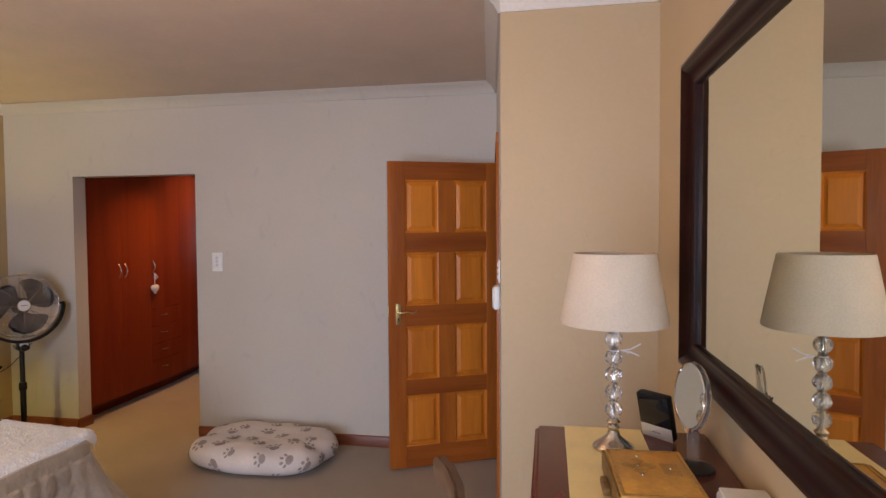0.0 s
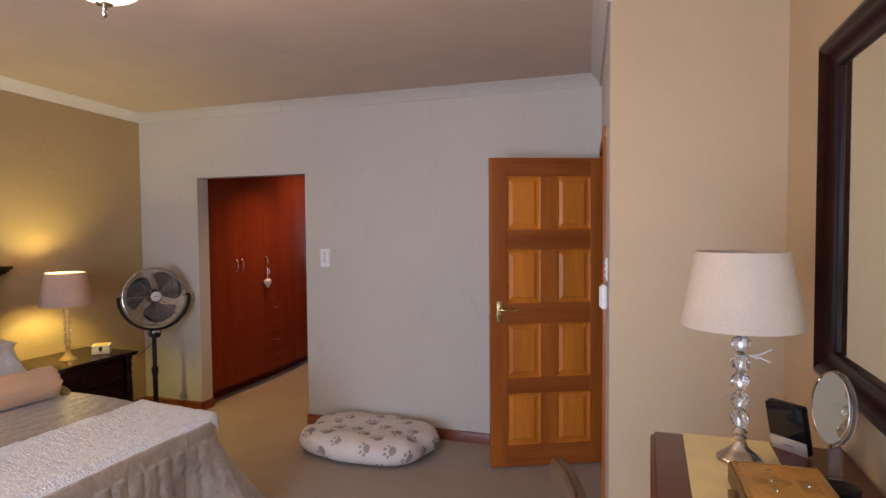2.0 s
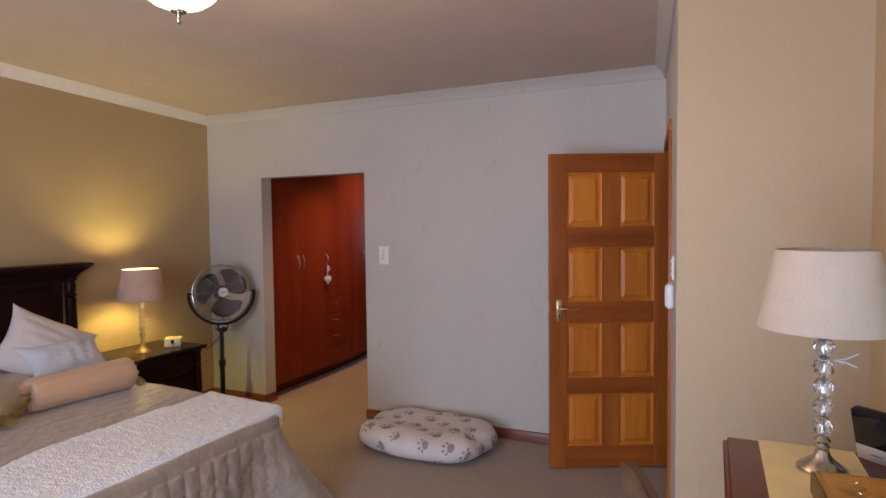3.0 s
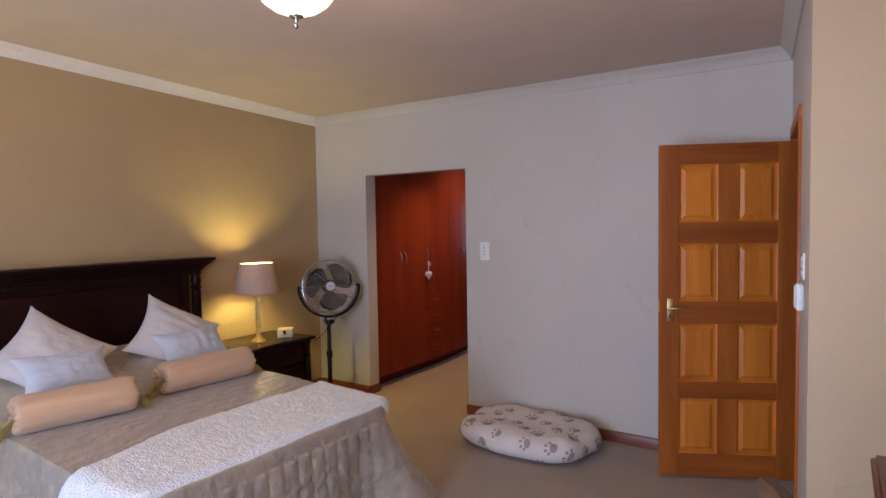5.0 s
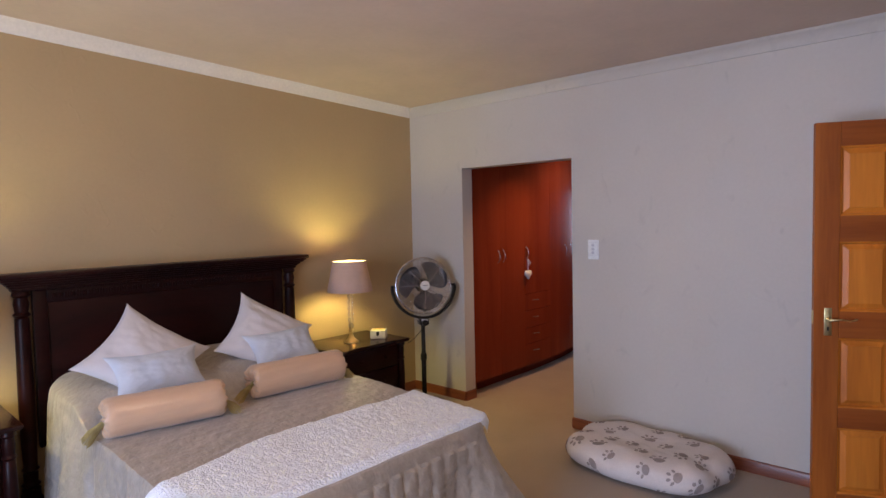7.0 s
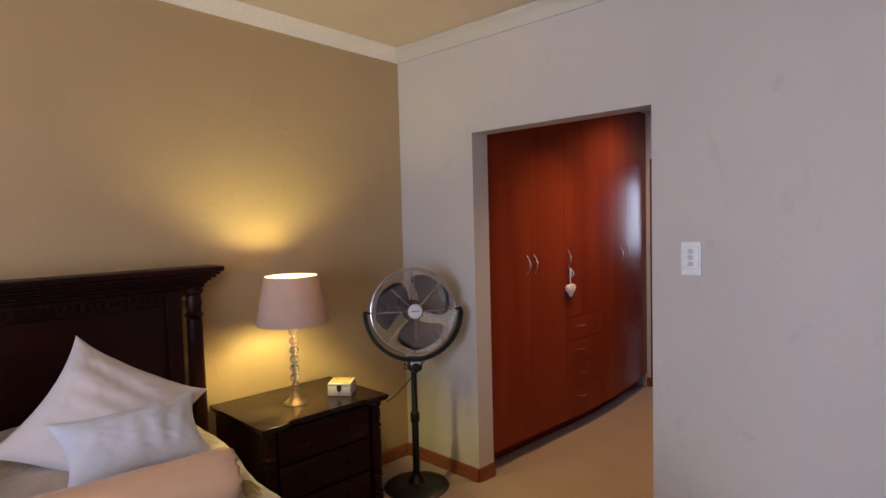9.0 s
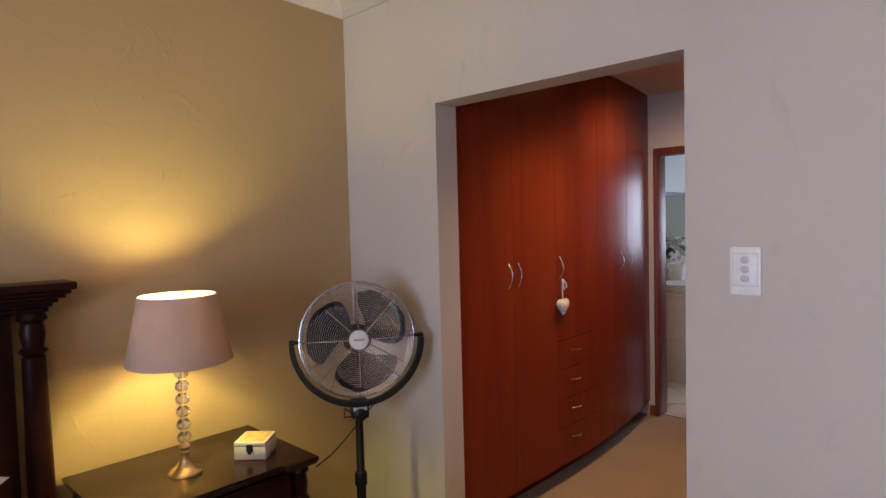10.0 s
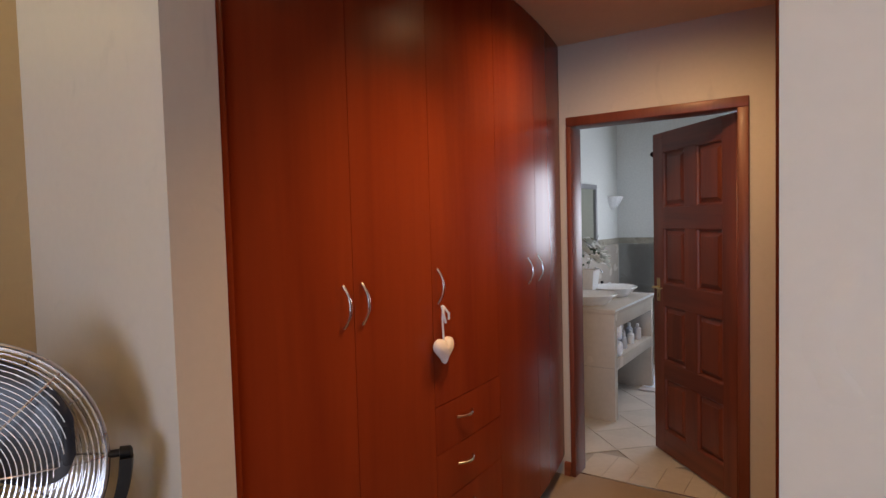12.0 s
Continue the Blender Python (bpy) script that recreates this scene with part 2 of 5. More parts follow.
M_MAHOG.node_tree.nodes["Principled BSDF"].inputs["Specular IOR Level"].default_value = 0.13
M_CHERRY.node_tree.nodes["Principled BSDF"].inputs["IOR"].default_value = 1.25
M_WIRE = material("grille_wire", (0.62, 0.62, 0.66), 0.26, 1.0, vary=0.02, bump=0)
M_BLACK.node_tree.nodes["Principled BSDF"].inputs["Specular IOR Level"].default_value = 0.35
for _m in (M_DOOR, M_DOOR_H, M_PANEL, M_MAHOG_RED):
    _m.node_tree.nodes["Principled BSDF"].inputs["Specular IOR Level"].default_value = 0.28
    _m.node_tree.nodes["Principled BSDF"].inputs["Coat Weight"].default_value = 0.08
M_BADGE = material("silver_badge", (0.72, 0.72, 0.74), 0.4, 0.4, vary=0.02, bump=0)

# ---- the bedroom's shell ----
# x: 0 at the headboard wall; y: 6 at the wall with the passage opening; the desk wall lies at x 4.80
H = 2.60          # ceiling
NW = 0.13         # thickness of the inner walls
OX0, OX1, OZ = 0.624, 1.691, 2.02     # passage opening
BY = 8.446        # bathroom wall
NX, NY = 4.142, 4.45                  # outer corner of the niche
EX = 3.99                             # where the entrance wall meets the passage wall
structure("floor", boxed((-0.2, -0.2, -0.12), (6.2, BY + 0.06, 0.0)), M_CARPET, "beige-brown wall-to-wall cut pile carpet")


def ceiling_height(x, y):
    """The ceiling rises a little along the bed's wall, away from the passage."""
    return H + max(0.0, 1 - max(x, 0.0) / 4.1) * 0.043 * max(0.0, 6.0 - y)


b = bmesh.new()
xs, ys = [-0.2, 0.0, 0.8, 1.6, 2.4, 3.2, 4.1, 6.2], [-0.2, 0.0, 1.5, 3.0, 4.5, 6.0, 6.0 + NW]
under = [[b.verts.new((x, y, ceiling_height(x, y))) for y in ys] for x in xs]
above = [[b.verts.new((x, y, H + 0.40)) for y in ys] for x in xs]
for i in range(len(xs) - 1):
    for j in range(len(ys) - 1):
        for g in (under, above):
            b.faces.new((g[i][j], g[i + 1][j], g[i + 1][j + 1], g[i][j + 1]))
for i in range(len(xs) - 1):
    for j in (0, len(ys) - 1):
        b.faces.new((under[i][j], under[i + 1][j], above[i + 1][j], above[i][j]))
for j in range(len(ys) - 1):
    for i in (0, len(xs) - 1):
        b.faces.new((under[i][j], under[i][j + 1], above[i][j + 1], above[i][j]))
structure("ceiling", b, M_CEIL, "textured off-white plaster ceiling")
structure("wall_west", boxed((-0.2, -0.2, 0), (0.0, BY + 0.06, H + 0.28)), M_TAN, "tan painted plaster wall behind the bed")

b = bmesh.new()
box(b, (0.0, 6.0, 0), (OX0, 6.0 + NW, H))
box(b, (OX1, 6.0, 0), (6.2, 6.0 + NW, H))
box(b, (OX0, 6.0, OZ), (OX1, 6.0 + NW, H))
structure("wall_north", b, M_CREAM, "cream painted plaster wall with a square passage opening")


def skew(lo, hi, z0, z1, bm=None):
    """A length of the entrance wall between the fractions lo and hi of its run; its face leans from the niche corner to the far wall."""
    bm = bm or bmesh.new()
    ax, ay, bx, by = NX, NY, EX, 6.0
    vs = []
    for f, d in ((lo, 0), (hi, 0), (hi, NW), (lo, NW)):
        vs.append((ax + (bx - ax) * f + d, ay + (by - ay) * f))
    lowv = [bm.verts.new((x, y, z0)) for x, y in vs]
    topv = [bm.verts.new((x, y, z1)) for x, y in vs]
    for k in range(4):
        bm.faces.new((lowv[k], lowv[(k + 1) % 4], topv[(k + 1) % 4], topv[k]))
    bm.faces.new(lowv), bm.faces.new(topv)
    return bm


F0, F1 = (5.06 - NY) / (6 - NY), (5.93 - NY) / (6 - NY)
b = skew(0.002, F0, 0, H)
skew(F1, 1, 0, H, b)
skew(F0, F1, 2.06, H, b)
structure("wall_entrance", b, M_CREAM, "cream painted plaster wall round the entrance door")
structure("wall_niche", boxed((NX + 0.0005, NY - 0.004, 0), (4.80, NY + NW, H)), M_WARM, "warm cream painted plaster wall beside the desk")
structure("wall_desk", boxed((4.80, -0.2, 0), (5.0, NY + NW, H)), M_WARM, "warm cream painted plaster wall behind the mirror")
b = bmesh.new()
box(b, (0.0, -0.2, 0), (1.85, 0.0, H + 0.28))
box(b, (4.05, -0.2, 0), (4.80, 0.0, H + 0.28))
box(b, (1.85, -0.2, 2.1), (4.05, 0.0, H + 0.28))
structure("wall_south", b, M_CREAM, "cream painted plaster wall with glazed doors")
structure("wall_landing", boxed((5.6, NY + NW, 0), (5.7, 6.0, H)), M_CREAM, "cream painted plaster wall of the landing")

# skirting
SK = [(0, 0), (0.016, 0), (0.016, 0.062), (0.010, 0.075), (0, 0.078)]
for a, c, n in (((OX1, 6.0, 0), (EX, 6.0, 0), "baseboard_north"), ((0.0, 6.0, 0), (OX0, 6.0, 0), "baseboard_north_corner"),
                ((0.0, 4.9, 0), (0.0, 5.984, 0), "baseboard_west"), ((0.0, 0.0, 0), (0.0, 2.3, 0), "baseboard_west_near"),
                ((OX1, 6.0 + NW, 0), (OX1, 6.0, 0), "baseboard_jamb"), ((OX0, 6.0, 0), (OX0, 6.0 + NW, 0), "baseboard_jamb_near"),
                ((NX + 0.01, NY, 0), (4.80, NY, 0), "baseboard_niche"),
                ((0.445, BY, 0), (0.483, BY, 0), "baseboard_passage"), ((1.41, BY, 0), (1.6, BY, 0), "baseboard_passage_end")):
    structure(n, sweep(bmesh.new(), SK, a, c), M_SKIRT, "varnished reddish timber skirting")

# cornice
CO = [(0, 0), (0.0, -0.075), (0.012, -0.075), (0.018, -0.062), (0.030, -0.038), (0.052, -0.018), (0.062, -0.012), (0.070, 0.0)]
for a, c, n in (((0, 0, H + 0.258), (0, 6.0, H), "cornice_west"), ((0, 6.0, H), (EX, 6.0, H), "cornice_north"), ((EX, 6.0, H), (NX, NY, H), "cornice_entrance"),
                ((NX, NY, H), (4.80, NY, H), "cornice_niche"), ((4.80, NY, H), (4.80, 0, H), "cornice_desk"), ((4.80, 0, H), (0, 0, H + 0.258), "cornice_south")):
    # north and entrance runs: their dimmer light is painted in with darker wall colour
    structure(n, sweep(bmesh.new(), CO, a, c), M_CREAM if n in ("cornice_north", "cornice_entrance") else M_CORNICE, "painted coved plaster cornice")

# glazed doors behind the camera
b = bmesh.new()
for x in (1.85, 2.55, 3.28, 4.0):
    box(b, (x, -0.15, 0), (x + 0.05, -0.10, 2.1), 0.004)
for z in (0.0, 2.05):
    box(b, (1.90, -0.148, z), (4.0, -0.102, z + 0.05), 0.004)
structure("window_frame", b, M_WHITE, "white framed glazed garden doors")

# ---- the passage with the built-in wardrobe ----
PX1 = 1.62
structure("passage_ceiling", boxed((0.0, 6.0 + NW, 2.40), (3.0, BY, 2.52)), M_CEIL, "off-white plaster ceiling of the passage")
structure("wall_passage_east", boxed((2.2, 6.0 + NW, 0), (2.35, BY, 2.40)), M_CREAM, "cream painted plaster wall of the passage")
DX0, DX1, DZ = 0.512, 1.335, 1.955      # clear bathroom doorway
b = bmesh.new()
box(b, (0.0, BY, 0), (DX0 - 0.03, BY + NW, 2.40))
box(b, (DX1 + 0.03, BY, 0), (3.0, BY + NW, 2.40))
box(b, (DX0 - 0.03, BY, DZ + 0.03), (DX1 + 0.03, BY + NW, 2.40))
structure("wall_bathroom", b, M_CREAM, "cream painted plaster wall round the bathroom door")
b = bmesh.new()
box(b, (DX0 - 0.028, BY - 0.014, 0), (DX0, BY + NW + 0.01, DZ), 0.004)
box(b, (DX1, BY - 0.014, 0), (DX1 + 0.05, BY + NW + 0.01, DZ), 0.004)
box(b, (DX0 - 0.028, BY - 0.014, DZ), (DX1 + 0.05, BY + NW + 0.01, DZ + 0.05), 0.004)
structure("door_frame_bathroom", b, M_RSTILE, "dark red stained timber door frame")

# ---- the bed ----
BX0, BX1, BY0, BY1, BZ = 0.16, 2.11, 2.99, 4.465, 0.613
BC = ((BX0 + BX1) / 2, (BY0 + BY1) / 2)


def moulded(bm, y0, y1, x, steps):
    """A stepped crown whose (out, z0, z1) courses overhang to the front and at both ends."""
    for out, z0, z1 in steps:
        box(bm, (0.012, y0 - out, z0), (x + out, y1 + out, z1), min(0.006, (z1 - z0) * 0.4))
    return bm


def column(bm, at, r, z0, z1, seg=20):
    """A turned post with rings at both ends."""
    h = z1 - z0
    pr = [(r * 1.05, z0), (r * 1.05, z0 + 0.04), (r * 0.8, z0 + 0.05), (r * 1.1, z0 + 0.065), (r * 0.8, z0 + 0.08), (r * 0.86, z0 + 0.13),
          (r * 0.7, z0 + 0.135), (r * 1.02, z0 + 0.15), (r * 0.78, z0 + 0.165), (r * 0.92, z0 + 0.3 * h), (r * 0.95, z0 + 0.5 * h), (r * 0.82, z1 - 0.15),
          (r * 0.7, z1 - 0.145), (r * 1.05, z1 - 0.13), (r * 0.75, z1 - 0.115), (r * 0.9, z1 - 0.07), (r * 0.75, z1 - 0.035), (r * 1.08, z1 - 0.022), (r * 0.9, z1)]
    return lathe(bm, pr, at, seg)


def make_bed():
    bed = thing("bed", "made-up king size bed with dark mahogany headboard and beige bedspread", "bed", (BX0, 3.70, 0))
    hb = new("headboard")
    hb.parent = bed
    y0, y1 = 2.875, 4.665
    part("panel", boxed((0.015, y0 + 0.12, 0.35), (0.045, y1 - 0.12, 1.245), 0.003), M_MAHOG, hb)
    for a, b2 in (((0.015, y0 + 0.10, 0.35), (0.06, y0 + 0.17, 1.245)), ((0.015, y1 - 0.17, 0.35), (0.06, y1 - 0.10, 1.245)), ((0.015, y0 + 0.17, 1.17), (0.06, y1 - 0.17, 1.245))):
        part("panel_border", boxed(a, b2, 0.005), M_MAHOG, hb)
    part("panel_border", boxed((0.015, y0 + 0.17, 0.42), (0.058, y1 - 0.17, 0.50), 0.004), M_MAHOG, hb)
    bm = bmesh.new()
    for n in range(46):
        y = y0 + 0.20 + n * (y1 - y0 - 0.40) / 45
        box(bm, (0.058, y - 0.009, 1.195), (0.068, y + 0.009, 1.222), 0.002, 1)
    part("dentil_moulding", bm, M_MAHOG, hb)
    bm = moulded(bmesh.new(), y0, y1, 0.095, ((0.0, 1.245, 1.262), (0.010, 1.262, 1.275), (0.024, 1.275, 1.290), (0.042, 1.290, 1.304), (0.056, 1.304, 1.318), (0.070, 1.318, 1.345)))
    part("crown", bm, M_MAHOG, hb)
    for y in (y0 + 0.045, y1 - 0.045):
        part("post", column(bmesh.new(), (0.062, y, 0), 0.043, 0.10, 1.245), M_MAHOG, hb)
        part("foot", boxed((0.015, y - 0.045, 0.0), (0.11, y + 0.045, 0.10), 0.004), M_MAHOG, hb)
    part("mattress", boxed((BX0, BY0 + 0.06, 0.22), (BX1 - 0.07, BY1 - 0.06, 0.57), 0.05, 3), M_THROW, bed, "white mattress hidden under the spread")
    return bed


def top_height(x, y):
    """Height of the spread's upper side: pillows swell under it at the head."""
    p = 1 / (1 + math.exp((x - 0.80) / 0.045))
    hump = 0.0
    for yc in (3.36, 4.02):
        hump = max(hump, math.exp(-(((y - yc) / 0.41) ** 4)))
    q = min(1.0, max(0.0, (x - 1.05) / 0.95))
    z = BZ - 0.038 * q * q * (3 - 2 * q) + p * (0.05 + 0.13 * hump * (0.85 + 0.15 * math.sin(2.2 * x + 1)))
    z += 0.007 * noise.noise((x * 2.2, y * 2.2, 1.7)) + 0.004 * noise.noise((x * 7, y * 7, 4.2)) + 0.0035 * noise.noise((x * 22, y * 9, 2.2))
    return z


def spread_mesh():
    bm = bmesh.new()
    seg, cr = 620, 0.14
    # a rounded rectangle of (x, y, outward x, outward y)
    w, h = BX1 - BX0 - 2 * cr, BY1 - BY0 - 2 * cr
    per = 2 * (w + h) + 2 * math.pi * cr
    rim = []
    for k in range(seg):
        s = per * k / seg
        pts = ((w, (BX0 + cr, BY0), (1, 0), (0, -1)), (math.pi * cr / 2, (BX1 - cr, BY0 + cr), None, -90), (h, (BX1, BY0 + cr), (0, 1), (1, 0)),
               (math.pi * cr / 2, (BX1 - cr, BY1 - cr), None, 0), (w, (BX1 - cr, BY1), (-1, 0), (0, 1)), (math.pi * cr / 2, (BX0 + cr, BY1 - cr), None, 90),
               (h, (BX0, BY1 - cr), (0, -1), (-1, 0)), (math.pi * cr / 2, (BX0 + cr, BY0 + cr), None, 180))
        for ln, p, d, o in pts:
            if s <= ln:
                if d:
                    rim.append((p[0] + d[0] * s, p[1] + d[1] * s, o[0], o[1], 0))
                else:
                    a = radians(o) + s / cr
                    rim.append((p[0] + cr * math.cos(a), p[1] + cr * math.sin(a), math.cos(a), math.sin(a), 1))
                break
            s -= ln
    rings = []
    for f in [0.02] + [1 - (1 - q / 22) ** 1.0 for q in range(1, 22)]:
        ring = []
        for x, y, ox, oy, c in rim:
            # shrink towards a line along the bed
            cx = min(max(x, BX0 + 0.85), BX1 - 0.85)
            px, py = cx + (x - cx) * f, BC[1] + (y - BC[1]) * f
            ring.append(bm.verts.new((px, py, top_height(px, py))))
        rings.append(ring)
    R = 0.07
    for q in range(1, 7):
        a = q / 6 * math.pi / 2
        ring = []
        for x, y, ox, oy, c in rim:
            zt = top_height(x, y)
            ring.append(bm.verts.new((x + ox * R * (math.sin(a) - 1) * 0.0 + ox * 0.02 * math.sin(a), y + oy * 0.02 * math.sin(a), zt - R * (1 - math.cos(a)))))
        rings.append(ring)
    for q in range(1, 45):
        f = q / 44
        ring = []
        for k, (x, y, ox, oy, c) in enumerate(rim):
            z0 = top_height(x, y) - R
            z = z0 * (1 - f) + 0.012 * f
            out = 0.02 + 0.035 * f
            foot = max(0, ox)
            # hanging folds, deeper towards the hem; the two foot corners flare out
            s = per * k / seg
            fold = (0.010 * math.sin(s * 9.5 + 1.3) + 0.012 * math.sin(s * 17 + 2.1 * math.sin(s * 2.3))) * f ** 1.2
            fold *= 0.5 + (1.2 if ox < 0.5 else 0.35)
            for cx, cy in ((BX1, BY1), (BX1, BY0)):
                d = math.hypot(x - cx, y - cy)
                out += (0.31 if cy == BY1 else 0.20) * math.exp(-(d / 0.14) ** 2) * f ** 1.3
                out -= 0.035 * math.exp(-((d - 0.30) / 0.10) ** 2) * f
            # a deep crease on either side where the pillows end
            for cy in (BY0, BY1):
                d2 = abs(x - 0.95) if abs(y - cy) < 0.02 else 9
                out -= 0.065 * math.exp(-(d2 / 0.035) ** 2) * min(1, f * 3)
                d3 = abs(x - 0.72) if abs(y - cy) < 0.02 else 9
                out += 0.10 * math.exp(-(d3 / 0.14) ** 2) * f ** 0.8
            seam = (s % 0.086) / 0.086
            quilt = 0.012 * (abs(math.sin(math.pi * seam)) ** 0.4) * (1 if foot > 0.9 else 0.3)
            near_seam = 1 - min(seam, 1 - seam) * 1.4
            crinkle = (0.012 * noise.noise((s * 14, z * 26, 0.3)) + 0.009 * noise.noise((s * 30, z * 60, 2.3))) * near_seam + 0.006 * noise.noise((s * 9, z * 7, 5.1))
            o = out + fold + quilt + crinkle * min(1, 4 * f)
            if ox < -0.5:
                o = 0.0
            ring.append(bm.verts.new((x + ox * o, y + oy * o, z)))
        rings.append(ring)
    for a, b2 in zip(rings, rings[1:]):
        for k in range(seg):
            bm.faces.new((a[k], a[(k + 1) % seg], b2[(k + 1) % seg], b2[k]))
    bm.faces.new(rings[0])
    return bm


def throw_mesh():
    """A thick fleece laid over the foot, hanging down at both sides."""
    bm = bmesh.new()
    na, nb = 44, 330
    x0, x1 = 1.545, 2.105
    half = (BY1 - BY0) / 2
    lo, hi = -(half + 0.42), half + 0.01

    def surf(x, b2, lift):
        R = 0.075
        t, sgn = abs(b2), (1 if b2 > 0 else -1)
        cut = 0.0
        if x > BX1 - 0.10:
            cut = 0.10 * (1 - math.sqrt(max(0.0, 1 - ((min(x, BX1 - 0.004) - BX1 + 0.10) / 0.10) ** 2)))
        flat = half - 0.03 - cut
        xx, drop = x, 0.0
        if x > BX1 - 0.03:
            e = x - (BX1 - 0.03)
            xx, drop = BX1 - 0.03 + 0.055 * math.sin(min(e / 0.055, 1.5)), 0.055 * (1 - math.cos(min(e / 0.055, 1.5)))
        if t <= flat:
            y, dz, ny, nz = t, 0, 0, 1
        else:
            a = min((t - flat) / R, math.pi / 2)
            y, dz = flat + R * math.sin(a), R * (1 - math.cos(a)) + max(0, t - flat - R * math.pi / 2)
            ny, nz = math.sin(a), math.cos(a)
        z = top_height(min(xx, BX1), BC[1] + sgn * min(y, half)) - dz - drop
        y += 0.10 * dz * (1 if sgn < 0 else 0.4)
        return Vector((xx + lift * (0.6 if drop > 0.01 else 0), BC[1] + sgn * (y + lift * ny), z + lift * nz))

    grid = []
    for i in range(na + 1):
        row = []
        for j in range(nb + 1):
            u, v = i / na, j / nb
            b2 = lo + (hi - lo) * v
            q = min(1.0, max(0.0, (-b2 - 0.15) / 0.6))
            back = x0 + 0.09 * q * q * (3 - 2 * q)
            x = back + (x1 - back) * u
            x += 0.012 * math.sin(v * 9) * (1 - u)
            edge = min(1, 22 * min(u, 1 - u), 60 * min(v, 1 - v))
            lift = -0.004 + 0.036 * max(0, edge) ** 0.4 + (0.0045 * noise.noise((x * 42, b2 * 42, 1)) + 0.003 * noise.noise((x * 95, b2 * 95, 3))) * edge
            row.append(bm.verts.new(surf(x, b2, lift)))
        grid.append(row)
    for i in range(na):
        for j in range(nb):
            bm.faces.new((grid[i][j], grid[i + 1][j], grid[i + 1][j + 1], grid[i][j + 1]))
    return bm


def cushion_mesh(w, h, t, seed=0, n=44):
    bm = bmesh.new()
    sides = []
    for side in (1, -1):
        rows = []
        for i in range(n + 1):
            row = []
            for j in range(n + 1):
                u, v = 2 * i / n - 1, 2 * j / n - 1
                x = u * w / 2 * (1 - 0.17 * (1 - v * v) * abs(u) ** 2)
                y = v * h / 2 * (1 - 0.17 * (1 - u * u) * abs(v) ** 2)
                d = t / 2 * max(0, (1 - u ** 2) * (1 - v ** 2)) ** 0.55
                d *= 1 + 0.16 * noise.noise((u * 1.6, v * 1.6, seed)) + 0.06 * noise.noise((u * 4, v * 4, seed + 2))
                d += 0.006 * math.sin(9 * math.atan2(v, u) + seed) * (u * u + v * v) * (1 - u ** 2) * (1 - v ** 2)
                # soft creases that run from the corners into the middle
                rim = (1 - u ** 2) * (1 - v ** 2)
                d += 0.002 * rim ** 0.5 * abs(u * v) ** 0.5 * math.sin(34 * (abs(u) - abs(v)) + 3 * noise.noise((u * 3, v * 3, seed + 9)))
                d += 0.0055 * rim ** 0.5 * noise.noise((u * 5.5, v * 2.5, seed + 5)) + 0.003 * rim ** 0.5 * noise.noise((u * 13, v * 8, seed + 6))
                if side < 0 and (i in (0, n) or j in (0, n)):
                    row.append(sides[0][i][j])
                else:
                    row.append(bm.verts.new((x, y, side * d)))
            rows.append(row)
        sides.append(rows)
        for i in range(n):
            for j in range(n):
                f = (rows[i][j], rows[i + 1][j], rows[i + 1][j + 1], rows[i][j + 1])
                bm.faces.new(f if side > 0 else f[::-1])
    return bm


def leaning(ob, place, lean, roll):
    """Stands a flat cushion up facing the foot of the bed, leaning back by lean and turned in its own plane by roll."""
    ob.matrix_basis = Matrix.Translation(place) @ pose(0, 0, 0, 0, -lean, 0) @ pose(0, 0, 0, 90, 0, 90) @ pose(0, 0, 0, 0, 0, roll)
    return ob


def bolster_mesh(length, r):
    bm = bmesh.new()
    seg = 40
    pr = [(0.010, -length / 2 + 0.022), (0.030, -length / 2 + 0.006), (0.055, -length / 2 - 0.004), (r - 0.024, -length / 2 - 0.006), (r - 0.008, -length / 2 + 0.002), (r, -length / 2 + 0.014)]
    mid = [(r * (1 + 0.012 * math.sin(q * 1.1)), -length / 2 + 0.014 + (length - 0.028) * q / 14) for q in range(1, 14)]
    pr = pr + mid + [(a, -b2) for a, b2 in reversed(pr)]
    lathe(bm, pr, (0, 0, 0), seg, "y")
    for v in bm.verts:
        rr = math.hypot(v.co.x, v.co.z)
        a = math.atan2(v.co.z, v.co.x)
        end = max(0, abs(v.co.y) - (length / 2 - 0.02)) / 0.02
        k = 1 + 0.010 * noise.noise((v.co.y * 9, math.cos(a) * 2, math.sin(a) * 2))
        v.co.x *= k
        v.co.z *= k
        if end > 0.2 and rr < r - 0.004:
            v.co.y += (0.006 * math.sin(a * 13) + 0.004 * math.sin(a * 5 + 1)) * (1 if v.co.y > 0 else -1)
    return bm


def tassel_mesh(length=0.115):
    bm = bmesh.new()
    lathe(bm, [(0.004, 0.0), (0.010, 0.006), (0.013, 0.016), (0.009, 0.026), (0.011, 0.030)], (0, 0, 0), 12, "x")
    rnd = random.Random(4)
    for k in range(46):
        a, s = rnd.uniform(0, 6.283), rnd.uniform(0.2, 1)
        p = Vector((0.026, 0.009 * math.cos(a), 0.009 * math.sin(a)))
        q = p + Vector((length * 0.55, 0.020 * s * math.cos(a), 0.014 * s * math.sin(a)))
        e = q + Vector((length * rnd.uniform(0.35, 0.5), 0.008 * math.cos(a), 0.004 * math.sin(a) - 0.008))
        tube(bm, (p, q, e), 0.0018, 4)
    return bm


bed = make_bed()
sp = part("bedspread", spread_mesh(), M_SPREAD, bed, "beige sateen bedspread, quilted and crinkled, hanging to the carpet")
for ob in bed.children:
    ob.matrix_parent_inverse = bed.matrix_basis.inverted()
